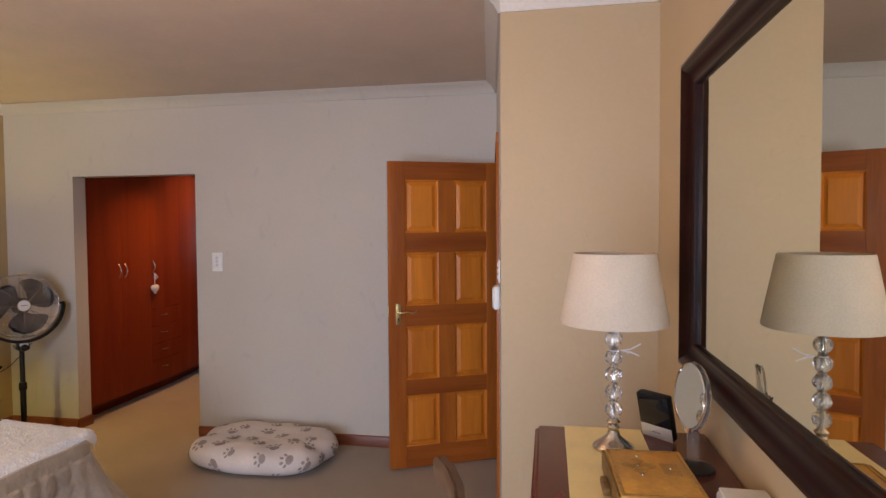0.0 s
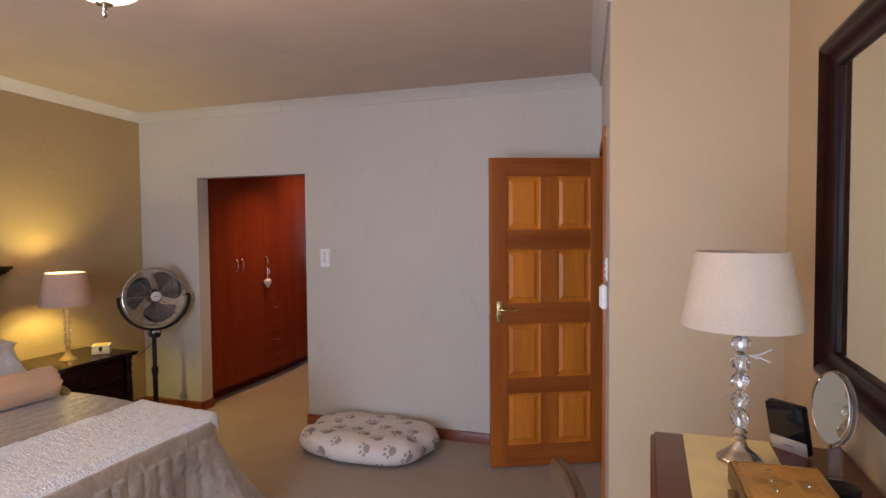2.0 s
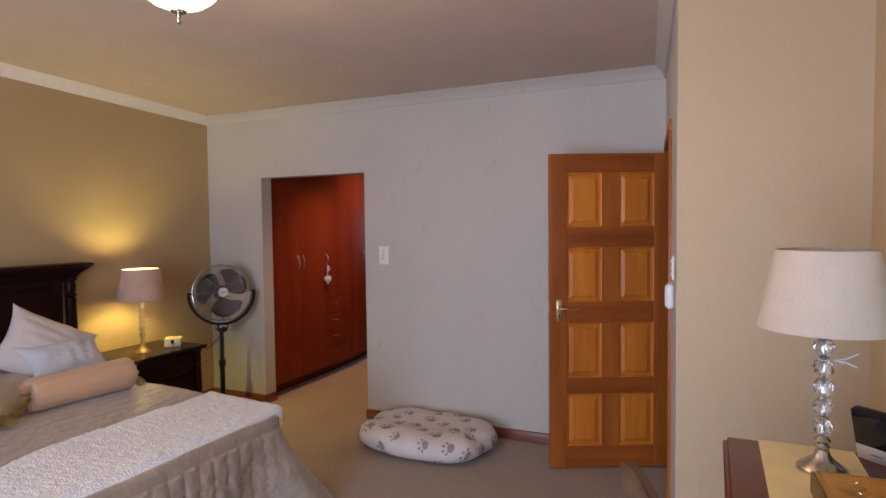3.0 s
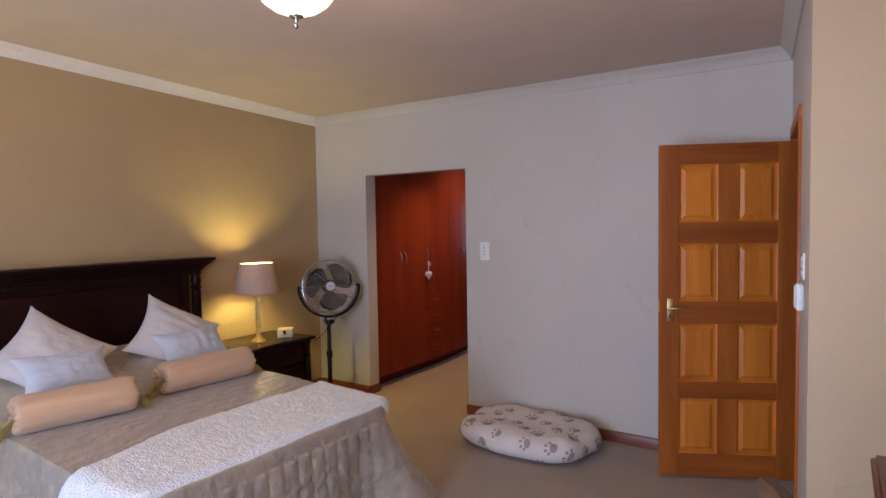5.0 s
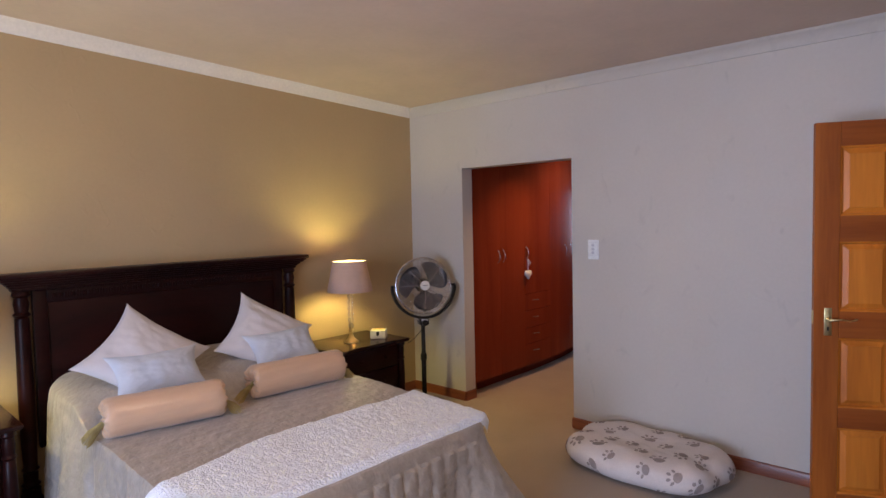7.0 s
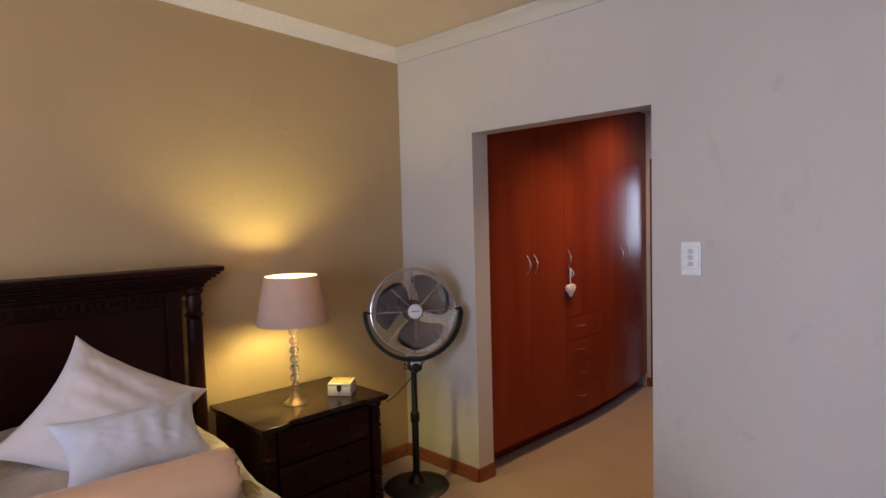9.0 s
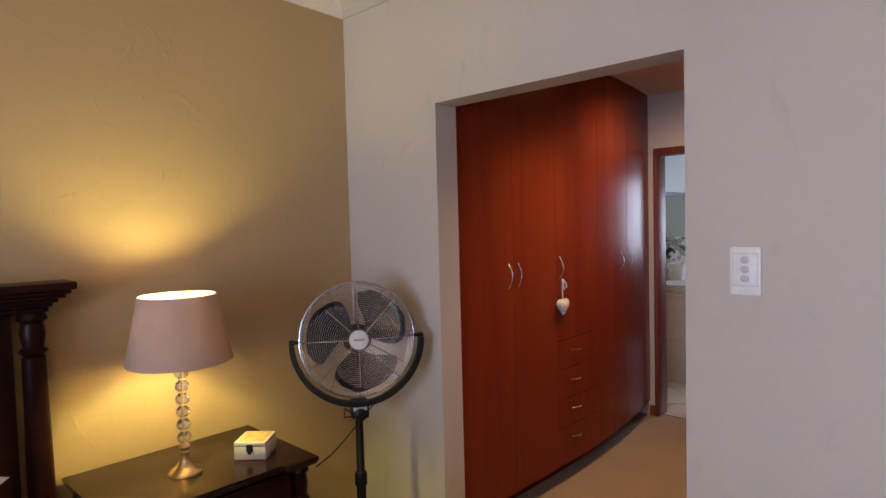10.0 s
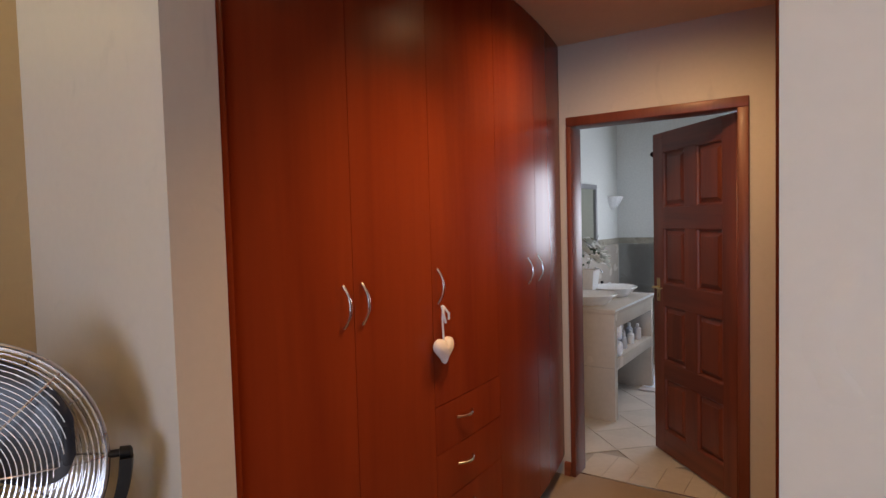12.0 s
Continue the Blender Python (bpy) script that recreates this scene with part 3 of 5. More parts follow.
part("throw", throw_mesh(), M_THROW, None, "white textured fleece throw laid across the foot of the bed", category="blanket")

for place, roll in (((0.625, 3.345, 0.880), 45 - 1), ((0.615, 4.085, 0.870), 45 + 5)):
    c = part("cushion", cushion_mesh(0.515, 0.515, 0.18, place[1]), M_CUSHION, None, "large off-white cotton scatter cushion standing on one corner on the bed", category="cushion", group="large cushions on the bed")
    leaning(c, place, 41, roll)
for place, roll in (((0.745, 3.365, 0.815), -1), ((0.745, 4.13, 0.812), 1)):
    c = part("cushion", cushion_mesh(0.49, 0.27, 0.14, place[1]), M_CUSHION_BLUE, None, "small pale blue oblong cushion propped against a larger one", category="cushion", group="small cushions on the bed")
    leaning(c, place, 38, roll)
for (x, y, turn, ln) in ((1.045, 3.275, -10.5, 0.53), (0.995, 4.055, -5, 0.57)):
    bo = thing("bolster", "round apricot satin bolster with gold tassels lying across the bed", "cushion", (x, y, BZ + 0.097), turn, "bolsters on the bed")
    part("cover", bolster_mesh(ln, 0.093), M_SATIN, bo)
    for s in (-1, 1):
        t = part("tassel", tassel_mesh(), M_TASSEL, bo, "gold thread tassel")
        t.matrix_basis = pose(0.0, s * (ln / 2 - 0.018), 0, 0, 0, 90 * s) @ pose(0, 0, 0, 0, 42 if s < 0 else 42, 0)

# ---- bedside tables, lamps, fan ----
def bedside_table(y0, y1):
    t = thing("bedside_table", "dark mahogany bedside table with turned corner posts and drawers, polished top", "bedside table", (0.27, (y0 + y1) / 2, 0), 0, "bedside tables")
    w, x0, x1 = (y1 - y0) / 2, -0.255, 0.255
    # top and the moulding under it, with set-forward ends
    for piece, z0, z1, g in (("top_moulding", 0.618, 0.628, -0.006), ("top", 0.6282, 0.645, 0.0)):
        xf, xs, ye, yi = x1 + 0.03 + g, x1 + g, w + g, w - 0.14 - g
        bm = bmesh.new()
        line = ((x0, -ye), (xf, -ye), (xf, -yi), (xs, -yi), (xs, yi), (xf, yi), (xf, ye), (x0, ye))
        lowv, topv = [bm.verts.new((x, y, z0)) for x, y in line], [bm.verts.new((x, y, z1)) for x, y in line]
        for k in range(8):
            bm.faces.new((lowv[k], lowv[(k + 1) % 8], topv[(k + 1) % 8], topv[k]))
        bm.faces.new(lowv[::-1]), bm.faces.new(topv)
        bmesh.ops.bevel(bm, geom=list(bm.edges), offset=0.0035, segments=2, profile=0.5, affect="EDGES")
        part(piece, bm, M_TABLE, t)
    bm = bmesh.new()
    box(bm, (x0, -w + 0.03, 0.06), (x1 - 0.03, w - 0.03, 0.618), 0.003)
    part("carcass", bm, M_MAHOG, t)
    part("plinth", boxed((x0, -w + 0.01, 0.0), (x1 + 0.01, w - 0.01, 0.075), 0.006), M_MAHOG, t)
    for s in (-1, 1):
        part("corner_post", column(bmesh.new(), (x1 - 0.022, s * (w - 0.055), 0), 0.032, 0.075, 0.618, 16), M_MAHOG, t)
    for k in range(3):
        z = 0.10 + k * 0.172
        d = part("drawer", boxed((x1 - 0.034, -w + 0.10, z), (x1 - 0.014, w - 0.10, z + 0.16), 0.004), M_MAHOG, t)
        for s in (-1, 1):
            part("knob", lathe(bmesh.new(), [(0.006, x1 - 0.014), (0.007, x1 - 0.004), (0.014, x1 + 0.003), (0.012, x1 + 0.010), (0.0, x1 + 0.012)], (0, s * 0.12, z + 0.08), 14, "x"), M_MAHOG, d, "small round wooden knob")
    return t


M_TABLE = wood("polished_mahogany_top", (0.010, 0.003, 0.003, 1), (0.026, 0.008, 0.006, 1), 0.22, 0.0, (10, 1.4, 10))
M_TABLE.node_tree.nodes["Principled BSDF"].inputs["Specular IOR Level"].default_value = 0.28
bedside_table(4.69, 5.40)
bedside_table(2.10, 2.80)


def fabric_shade(name, color, trans=0.25):
    m = material(name, color, 0.9, scale=14, vary=0.05, fine=220, fine_vary=0.07, bump=0.35, dist=0.0015)
    n, l = m.node_tree.nodes, m.node_tree.links
    b, out = n["Principled BSDF"], n["Material Output"]
    tr, mix = n.new("ShaderNodeBsdfTranslucent"), n.new("ShaderNodeMixShader")
    tr.inputs["Color"].default_value = (*color[:3], 1)
    mix.inputs[0].default_value = trans
    l.new(b.outputs[0], mix.inputs[1]), l.new(tr.outputs[0], mix.inputs[2]), l.new(mix.outputs[0], out.inputs["Surface"])
    return m


M_SHADE = fabric_shade("mushroom_fabric_shade", (0.46, 0.33, 0.28), 0.10)
M_SHADE_LINEN = fabric_shade("linen_shade", (0.74, 0.60, 0.47), 0.25)


def shell(bm, profile, at=(0, 0, 0), seg=56, thick=0.0018):
    """A thin open turned wall, with an inner face."""
    inner = [(r - thick, h) for r, h in reversed(profile)]
    pr = profile + inner + [profile[0]]
    rings = []
    for r, h in pr[:-1]:
        rings.append([bm.verts.new((r * math.cos(2 * math.pi * k / seg) + at[0], r * math.sin(2 * math.pi * k / seg) + at[1], h + at[2])) for k in range(seg)])
    n = len(rings)
    for i in range(n):
        a, b2 = rings[i], rings[(i + 1) % n]
        for k in range(seg):
            bm.faces.new((a[k], a[(k + 1) % seg], b2[(k + 1) % seg], b2[k]))
    return bm


def bead_lamp(place, h, r_top, r_bot, shade_h, base_r, base_h, beads, bead_r, m_shade, m_metal, label, lit=0.0):
    la = thing("table_lamp", label, "table lamp", place)
    s0 = h - shade_h
    part("shade", shell(bmesh.new(), [(r_bot, s0), (r_bot + 0.0015, s0 + 0.004), (r_top + 0.0015, h - 0.004), (r_top, h)]), m_shade, la)
    bm = bmesh.new()
    for k in range(3):
        a = k * 2.094 + 0.5
        tube(bm, [(0, 0, h - 0.025), ((r_top - 0.004) * math.cos(a), (r_top - 0.004) * math.sin(a), h - 0.012)], 0.0015, 6)
    lathe(bm, [(0.008, s0 - 0.02), (0.011, s0 + 0.03), (0.016, s0 + 0.04), (0.016, s0 + 0.075), (0.006, s0 + 0.08), (0.0025, s0 + 0.082), (0.0025, h - 0.02)], seg=16)
    part("lamp_holder", bm, m_metal, la)
    part("base", lathe(bmesh.new(), [(base_r, 0.0), (base_r, 0.004), (base_r * 0.93, 0.010), (base_r * 0.62, 0.022), (base_r * 0.36, base_h * 0.42), (base_r * 0.25, base_h * 0.62),
                                     (base_r * 0.30, base_h * 0.72), (base_r * 0.22, base_h * 0.78), (base_r * 0.33, base_h * 0.9), (base_r * 0.2, base_h)], seg=40), m_metal, la)
    part("cup", lathe(bmesh.new(), [(0.006, s0 - 0.022), (bead_r * 0.9, s0 - 0.014), (bead_r * 1.45, s0 - 0.006), (bead_r * 1.45, s0 - 0.004), (bead_r * 0.5, s0 - 0.004), (0.006, s0)], seg=28), m_metal, la)
    step = (s0 - 0.020 - base_h) / beads
    mesh = None
    for k in range(beads):
        z = base_h + (k + 0.5) * step
        if mesh is None:
            bm = bmesh.new()
            bmesh.ops.create_icosphere(bm, subdivisions=2, radius=bead_r)
            for v in bm.verts:
                v.co.z *= min(1.0, step * 0.5 / bead_r * 0.98)
            ob = part("crystal_bead", bm, M_GLASS, la, "clear faceted glass bead", smooth=False)
            mesh = ob.data
        else:
            ob = new("crystal_bead", mesh)
            ob.parent = la
            tagged(ob, "clear faceted glass bead")
        ob.matrix_basis = pose(0, 0, z, 0, 0, k * 17)
    part("stem", lathe(bmesh.new(), [(0.0035, base_h), (0.0035, s0)], seg=8), m_metal, la)
    disc = None
    for k in range(beads + 1):
        if disc is None:
            ob = part("spacer", lathe(bmesh.new(), [(0.004, -0.0022), (0.0105, -0.0018), (0.0115, 0.0), (0.0105, 0.0018), (0.004, 0.0022)], seg=18), m_metal, la, "thin metal disc between beads")
            disc = ob.data
        else:
            ob = new("spacer", disc)
            ob.parent = la
            tagged(ob, "thin metal disc between beads")
        ob.location = (0, 0, base_h + k * step)
    if lit:
        part("light_bulb", lathe(bmesh.new(), [(0.012, s0 + 0.075), (0.020, s0 + 0.095), (0.028, s0 + 0.12), (0.026, s0 + 0.14), (0.014, s0 + 0.155), (0.0, s0 + 0.158)], seg=20), M_BULB, la, "warm lit bulb").visible_shadow = False
    return la


M_BULB = glow("lit_bulb", (1.0, 0.78, 0.42, 1), 14)
for y in (5.003, 2.45):
    bead_lamp((0.31, y, 0.645), 0.635, 0.128, 0.175, 0.235, 0.058, 0.105, 6, 0.0245, M_SHADE, M_BRASS,
              "lit bedside lamp with mushroom shade, crystal bead stem and brass foot", 1)
    bulb("bedside_bulb", (0.31, y, 1.18), 18, (0.96, 0.88, 0.30), 0.035)
    bulb("bedside_bulb", (0.31, y, 1.10), 7, (0.96, 0.88, 0.30), 0.035)

# trinket box
tb = thing("trinket_box", "small white trinket box with a floral lid on the bedside table", "box", (0.345, 5.256, 0.645), -49)
M_BOX = material("cream_painted_wood", (0.50, 0.47, 0.43), 0.5, scale=20, vary=0.06, fine=90, fine_vary=0.05, bump=0.1)
bm = boxed((-0.062, -0.060, 0.0), (0.062, 0.060, 0.050), 0.003)
part("box_body", bm, M_BOX, tb)
M_LID = material("floral_decoupage", (0.62, 0.40, 0.15), 0.5, scale=16, vary=0.35, fine=60, fine_vary=0.15, bump=0.05)
part("box_rim", boxed((-0.062, -0.060, 0.051), (0.062, 0.060, 0.066), 0.003), M_BOX, tb)
part("lid", boxed((-0.050, -0.048, 0.066), (0.050, 0.048, 0.0685), 0.001), M_LID, tb, "yellow and orange floral print on the lid")
bm = bmesh.new()
box(bm, (0.062, -0.012, 0.030), (0.065, 0.012, 0.058), 0.001)
box(bm, (0.0645, -0.006, 0.022), (0.069, 0.006, 0.040), 0.001)
part("clasp", bm, M_BLACK, tb, "dark metal clasp")


def pedestal_fan():
    f = thing("pedestal_fan", "black pedestal fan with a round chrome cage in the room corner", "fan", (0.395, 5.715, 0))
    part("base", lathe(bmesh.new(), [(0.185, 0.0), (0.188, 0.006), (0.180, 0.014), (0.10, 0.026), (0.05, 0.034), (0.034, 0.060), (0.026, 0.075)], seg=48), M_BLACK, f)
    part("pole", lathe(bmesh.new(), [(0.020, 0.06), (0.020, 0.42), (0.017, 0.425), (0.017, 0.70)], seg=20), M_BLACK, f)
    part("clamp", lathe(bmesh.new(), [(0.024, 0.38), (0.027, 0.385), (0.027, 0.43), (0.022, 0.44)], seg=20), M_BLACK, f)
    head = new("fan_head")
    head.parent = f
    head.matrix_basis = pose(0.0, 0.0, 1.024, 0, -6, -33) @ Matrix.Scale(0.955, 4)
    # the head faces its own +x
    bm = boxed((-0.042, -0.040, -0.352), (0.050, 0.040, -0.272), 0.012)
    part("bracket", bm, M_BLACK, head)
    part("bracket_plate", boxed((0.0502, -0.030, -0.315), (0.053, 0.030, -0.279), 0.001), M_BADGE, head)
    part("tilt_knob", lathe(bmesh.new(), [(0.026, 0.0), (0.028, 0.006), (0.026, 0.020), (0.010, 0.024), (0.0, 0.024)], (0.048, 0, -0.332), 20, "x"), M_BLACK, head)
    bm = bmesh.new()
    n, R = 40, 0.278
    sec = []
    for k in range(n + 1):
        a = radians(182 + 176 * k / n)
        c, s = math.cos(a), math.sin(a)
        sec.append([bm.verts.new((x, (R + r) * c, (R + r) * s)) for x, r in ((0.040, -0.007), (0.082, -0.007), (0.082, 0.016), (0.040, 0.016))])
    for a, b2 in zip(sec, sec[1:]):
        for j in range(4):
            bm.faces.new((a[j], a[(j + 1) % 4], b2[(j + 1) % 4], b2[j]))
    bm.faces.new(sec[0]), bm.faces.new(sec[-1])
    part("yoke", bm, M_BLACK, head)
    for s in (-1, 1):
        part("pivot_knob", lathe(bmesh.new(), [(0.008, s * 0.250), (0.008, s * 0.270), (0.013, s * 0.271), (0.012, s * 0.290), (0.006, s * 0.294), (0.0, s * 0.294)], (0.060, 0, 0), 16, "y"), M_BLACK, head)
    part("motor", lathe(bmesh.new(), [(0.0, -0.055), (0.045, -0.050), (0.062, -0.030), (0.064, 0.040), (0.050, 0.052), (0.0, 0.054)], seg=28, axis="x"), M_BLACK, head)
    # cage: rear and front wires
    def cage(front):
        bm = bmesh.new()
        rr, n2 = 0.247, 23 if front else 26
        for k in range(n2):
            q = (k + 1.4) / (n2 + 0.4)
            r = 0.036 + (rr - 0.036) * q
            dome = 0.052 * (1 - q ** 2.6)
            x = 0.075 + dome if front else 0.050 - dome * 1.25
            tube(bm, [(x, r * math.cos(a * math.pi / 24), r * math.sin(a * math.pi / 24)) for a in range(48)], 0.0012 if front else 0.0009, 4, True)
        for k in range(8 if front else 12):
            a = 2 * math.pi * k / (8 if front else 12) + math.pi / 2
            pts = []
            for j in range(9):
                q = j / 8
                r = 0.034 + (rr - 0.034) * q
                dome = 0.052 * (1 - q ** 2.6)
                pts.append(((0.073 + dome if front else 0.052 - dome * 1.25), r * math.cos(a), r * math.sin(a)))
            tube(bm, pts, 0.0024, 6)
        return bm
    part("front_grille", cage(True), M_WIRE, head, "chrome wire grille")
    part("rear_grille", cage(False), M_WIRE, head, "chrome wire grille")
    part("rim", shell_ring(), M_WIRE, head, "chrome rim")
    # the deep wire sides of the cage
    for k in range(6):
        q = k / 5
        part("side_ring", tube(bmesh.new(), [(0.010 + 0.050 * q, (0.236 + 0.012 * q) * math.cos(a * math.pi / 30), (0.236 + 0.012 * q) * math.sin(a * math.pi / 30)) for a in range(60)], 0.0014, 4, True), M_WIRE, head, "chrome cage wire")
    part("badge", lathe(bmesh.new(), [(0.042, 0.120), (0.042, 0.127), (0.038, 0.131), (0.0, 0.132)], seg=32, axis="x"), M_BADGE, head, "round silver centre badge")
    bm = bmesh.new()
    box(bm, (0.1322, -0.022, -0.003), (0.1328, 0.014, 0.004))
    box(bm, (0.1322, 0.017, -0.003), (0.1328, 0.022, 0.006))
    part("badge_mark", bm, M_GREY, head)
    # three broad blades
    mesh = None
    for k in range(3):
        if mesh is None:
            bm = bmesh.new()
            ni, nj = 12, 12
            top, bot = [], []
            for i in range(ni + 1):
                q = i / ni
                r = 0.026 + 0.196 * q
                rt, rb = [], []
                half = radians(18 + 32 * math.sin(min(1, q * 1.15) * math.pi * 0.62))
                if q > 0.8:
                    half *= 1 - 0.5 * ((q - 0.8) / 0.2) ** 2
                for j in range(nj + 1):
                    v = 2 * j / nj - 1
                    a = v * half + radians(26) * q - 0.2
                    x = 0.082 - 0.030 * v * (0.4 + 0.6 * q) + 0.008 * v * v
                    rt.append(bm.verts.new((x + 0.001, r * math.cos(a), r * math.sin(a))))
                    rb.append(bm.verts.new((x - 0.001, r * math.cos(a), r * math.sin(a))))
                top.append(rt), bot.append(rb)
            for i in range(ni):
                for j in range(nj):
                    bm.faces.new((top[i][j], top[i + 1][j], top[i + 1][j + 1], top[i][j + 1]))
                    bm.faces.new((bot[i][j + 1], bot[i + 1][j + 1], bot[i + 1][j], bot[i][j]))
            for i in range(ni):
                bm.faces.new((top[i][0], bot[i][0], bot[i + 1][0], top[i + 1][0]))
                bm.faces.new((top[i + 1][nj], bot[i + 1][nj], bot[i][nj], top[i][nj]))
            for j in range(nj):
                bm.faces.new((top[ni][j], bot[ni][j], bot[ni][j + 1], top[ni][j + 1]))
            ob = part("blade", bm, M_BLADE, head)
            mesh = ob.data
        else:
            ob = new("blade", mesh)
            ob.parent = head
        ob.matrix_basis = pose(0, 0, 0, 34 + 120 * k, 0, 0)
    part("hub", lathe(bmesh.new(), [(0.034, 0.060), (0.034, 0.105), (0.024, 0.112), (0.0, 0.112)], seg=24, axis="x"), M_BLADE, head)
    bm = bmesh.new()
    tube(bm, [(0.06, 0.03, 0.735), (0.10, -0.06, 0.72), (0.07, -0.13, 0.725), (0.02, -0.09, 0.74), (0.01, -0.03, 0.70)], 0.003, 6)
    part("cord_loop", bm, M_BLACK, f, "black mains cord")
    tube_pts = [(0.02, -0.02, 0.66), (0.055, -0.12, 0.625), (0.10, -0.22, 0.605), (0.14, -0.315, 0.60)]
    part("cord", tube(bmesh.new(), tube_pts, 0.003, 6), M_BLACK, f, "black mains cord")
    return f


def shell_ring():
    bm = bmesh.new()
    tube(bm, [(0.063, 0.250 * math.cos(a * math.pi / 36), 0.250 * math.sin(a * math.pi / 36)) for a in range(72)], 0.0042, 8, True)
    return bm


M_BLADE = material("dark_alloy_blade", (0.022, 0.022, 0.028), 0.28, 0.2, vary=0.05, bump=0)
pedestal_fan()

# ---- the entrance door, switches, ceiling light ----
COLS = ((0.110, 0.335), (0.445, 0.670))
ROWS4 = ((0.145, 0.485), (0.590, 0.945), (1.080, 1.430), (1.560, 1.905))


def panelled_door(parent, w, h, m_stile, m_rail, m_panel, piece="door_leaf"):
    """Eight raised panels between stiles and rails; the leaf runs along +x from its hinge, its faces look along y."""
    k = w / 0.78
    cols = [(a * k, b2 * k) for a, b2 in COLS]
    rows = [(a * h / 2.025, b2 * h / 2.025) for a, b2 in ROWS4]
    t = 0.02
    for x0, x1 in ((0, cols[0][0]), (cols[1][1], w)):
        part("stile", boxed((x0, -t, 0.01), (x1, t, h + 0.01), 0.002, 1), m_stile, parent)
    for z0, z1 in ((0, rows[0][0]), (rows[0][1], rows[1][0]), (rows[1][1], rows[2][0]), (rows[2][1], rows[3][0]), (rows[3][1], h)):
        part("rail", boxed((cols[0][0] + 0.0003, -t, z0 + 0.01), (cols[1][1] - 0.0003, t, z1 + 0.01), 0.001, 1), m_rail, parent)
    for z0, z1 in rows:
        part("mullion", boxed((cols[0][1], -t, z0 + 0.0103), (cols[1][0], t, z1 + 0.0097), 0.001, 1), m_stile, parent)
        for x0, x1 in cols:
            bm = bmesh.new()
            z0b, z1b = z0 + 0.01, z1 + 0.01
            for s in (-1, 1):
                # moulded edge, sunk border, raised field
                lev = [(0.0, 0.0195), (0.006, 0.017), (0.011, 0.010), (0.012, 0.003), (0.019, 0.003), (0.038, 0.013), (0.0385, 0.0165), (0.041, 0.0175)]
                rings = []
                for inset, y in lev:
                    rings.append([bm.verts.new((a, s * y, c)) for a, c in ((x0 + inset, z0b + inset), (x1 - inset, z0b + inset), (x1 - inset, z1b - inset), (x0 + inset, z1b - inset))])
                for a, b2 in zip(rings, rings[1:]):
                    for j in range(4):
                        bm.faces.new((a[j], a[(j + 1) % 4], b2[(j + 1) % 4], b2[j]))
                bm.faces.new(rings[-1])
            part("panel", bm, m_panel, parent, smooth=False)


def lever_handle(parent, x, z, s, side):
    """A brass lever on a back plate; s: the way the lever points along x."""
    bm = boxed((x - 0.017, side * 0.0205 - 0.0025, z - 0.085), (x + 0.017, side * 0.0205 + 0.0025, z + 0.055), 0.002)
    part("handle_plate", bm, M_BRASS, parent, "brass back plate with a keyhole")
    bm = bmesh.new()
    y = side * 0.023
    tube(bm, [(x, y, z), (x, y + side * 0.035, z), (x + s * 0.012, y + side * 0.045, z), (x + s * 0.05, y + side * 0.045, z + 0.004), (x + s * 0.085, y + side * 0.042, z - 0.004),
              (x + s * 0.115, y + side * 0.044, z + 0.006)], [0.008, 0.008, 0.006, 0.005, 0.0045, 0.004], 10)
    part("lever", bm, M_BRASS, parent, "curved brass lever")
    bm = boxed((x - 0.0035, side * 0.0235, z - 0.060), (x + 0.0035, side * 0.0245, z - 0.040), 0.0)
    part("keyhole", bm, M_BLACK, parent)


door = new("door_entrance")
door.matrix_basis = pose(4.022, 5.925, 0, 0, 0, 180 + 25.3)
tagged(door, "open eight-panel varnished orange-brown timber door", "", "", "structure")
panelled_door(door, 0.78, 2.022, M_DOOR, M_DOOR_H, M_PANEL)
for side in (1, -1):
    lever_handle(door, 0.78 - 0.062, 1.05, -1, side)
part("latch", boxed((0.780, -0.011, 1.02), (0.783, 0.011, 1.09), 0.001), M_BRASS, door)
for z in (0.25, 1.75):
    part("hinge", lathe(bmesh.new(), [(0.006, z), (0.006, z + 0.10)], (-0.004, -0.022, 0), 10), M_BRASS, door)

uy = Vector((EX - NX, 6.0 - NY, 0)).normalized()
ang = math.degrees(math.atan2(uy.x, uy.y))
frame_m = pose(NX, NY, 0, 0, 0, -ang)
L0, L1 = F0 * math.hypot(EX - NX, 6 - NY), F1 * math.hypot(EX - NX, 6 - NY)
bm = bmesh.new()
for y0, y1 in ((L0 - 0.045, L0 + 0.012), (L1 - 0.012, L1 + 0.03)):
    box(bm, (-0.014, y0, 0.0), (NW + 0.012, y1, 2.05), 0.003)
box(bm, (-0.014, L0 - 0.045, 2.05), (NW + 0.012, L1 + 0.03, 2.105), 0.003)
fr = structure("door_frame_entrance", bm, M_DOOR, "varnished timber door frame")
fr.matrix_basis = frame_m
sk = structure("baseboard_entrance", sweep(bmesh.new(), SK, (0, L0 - 0.046, 0), (0, 0.0, 0)), M_SKIRT, "varnished reddish timber skirting")
for v in sk.data.vertices:
    v.co.x = -abs(v.co.x)
sk.matrix_basis = frame_m

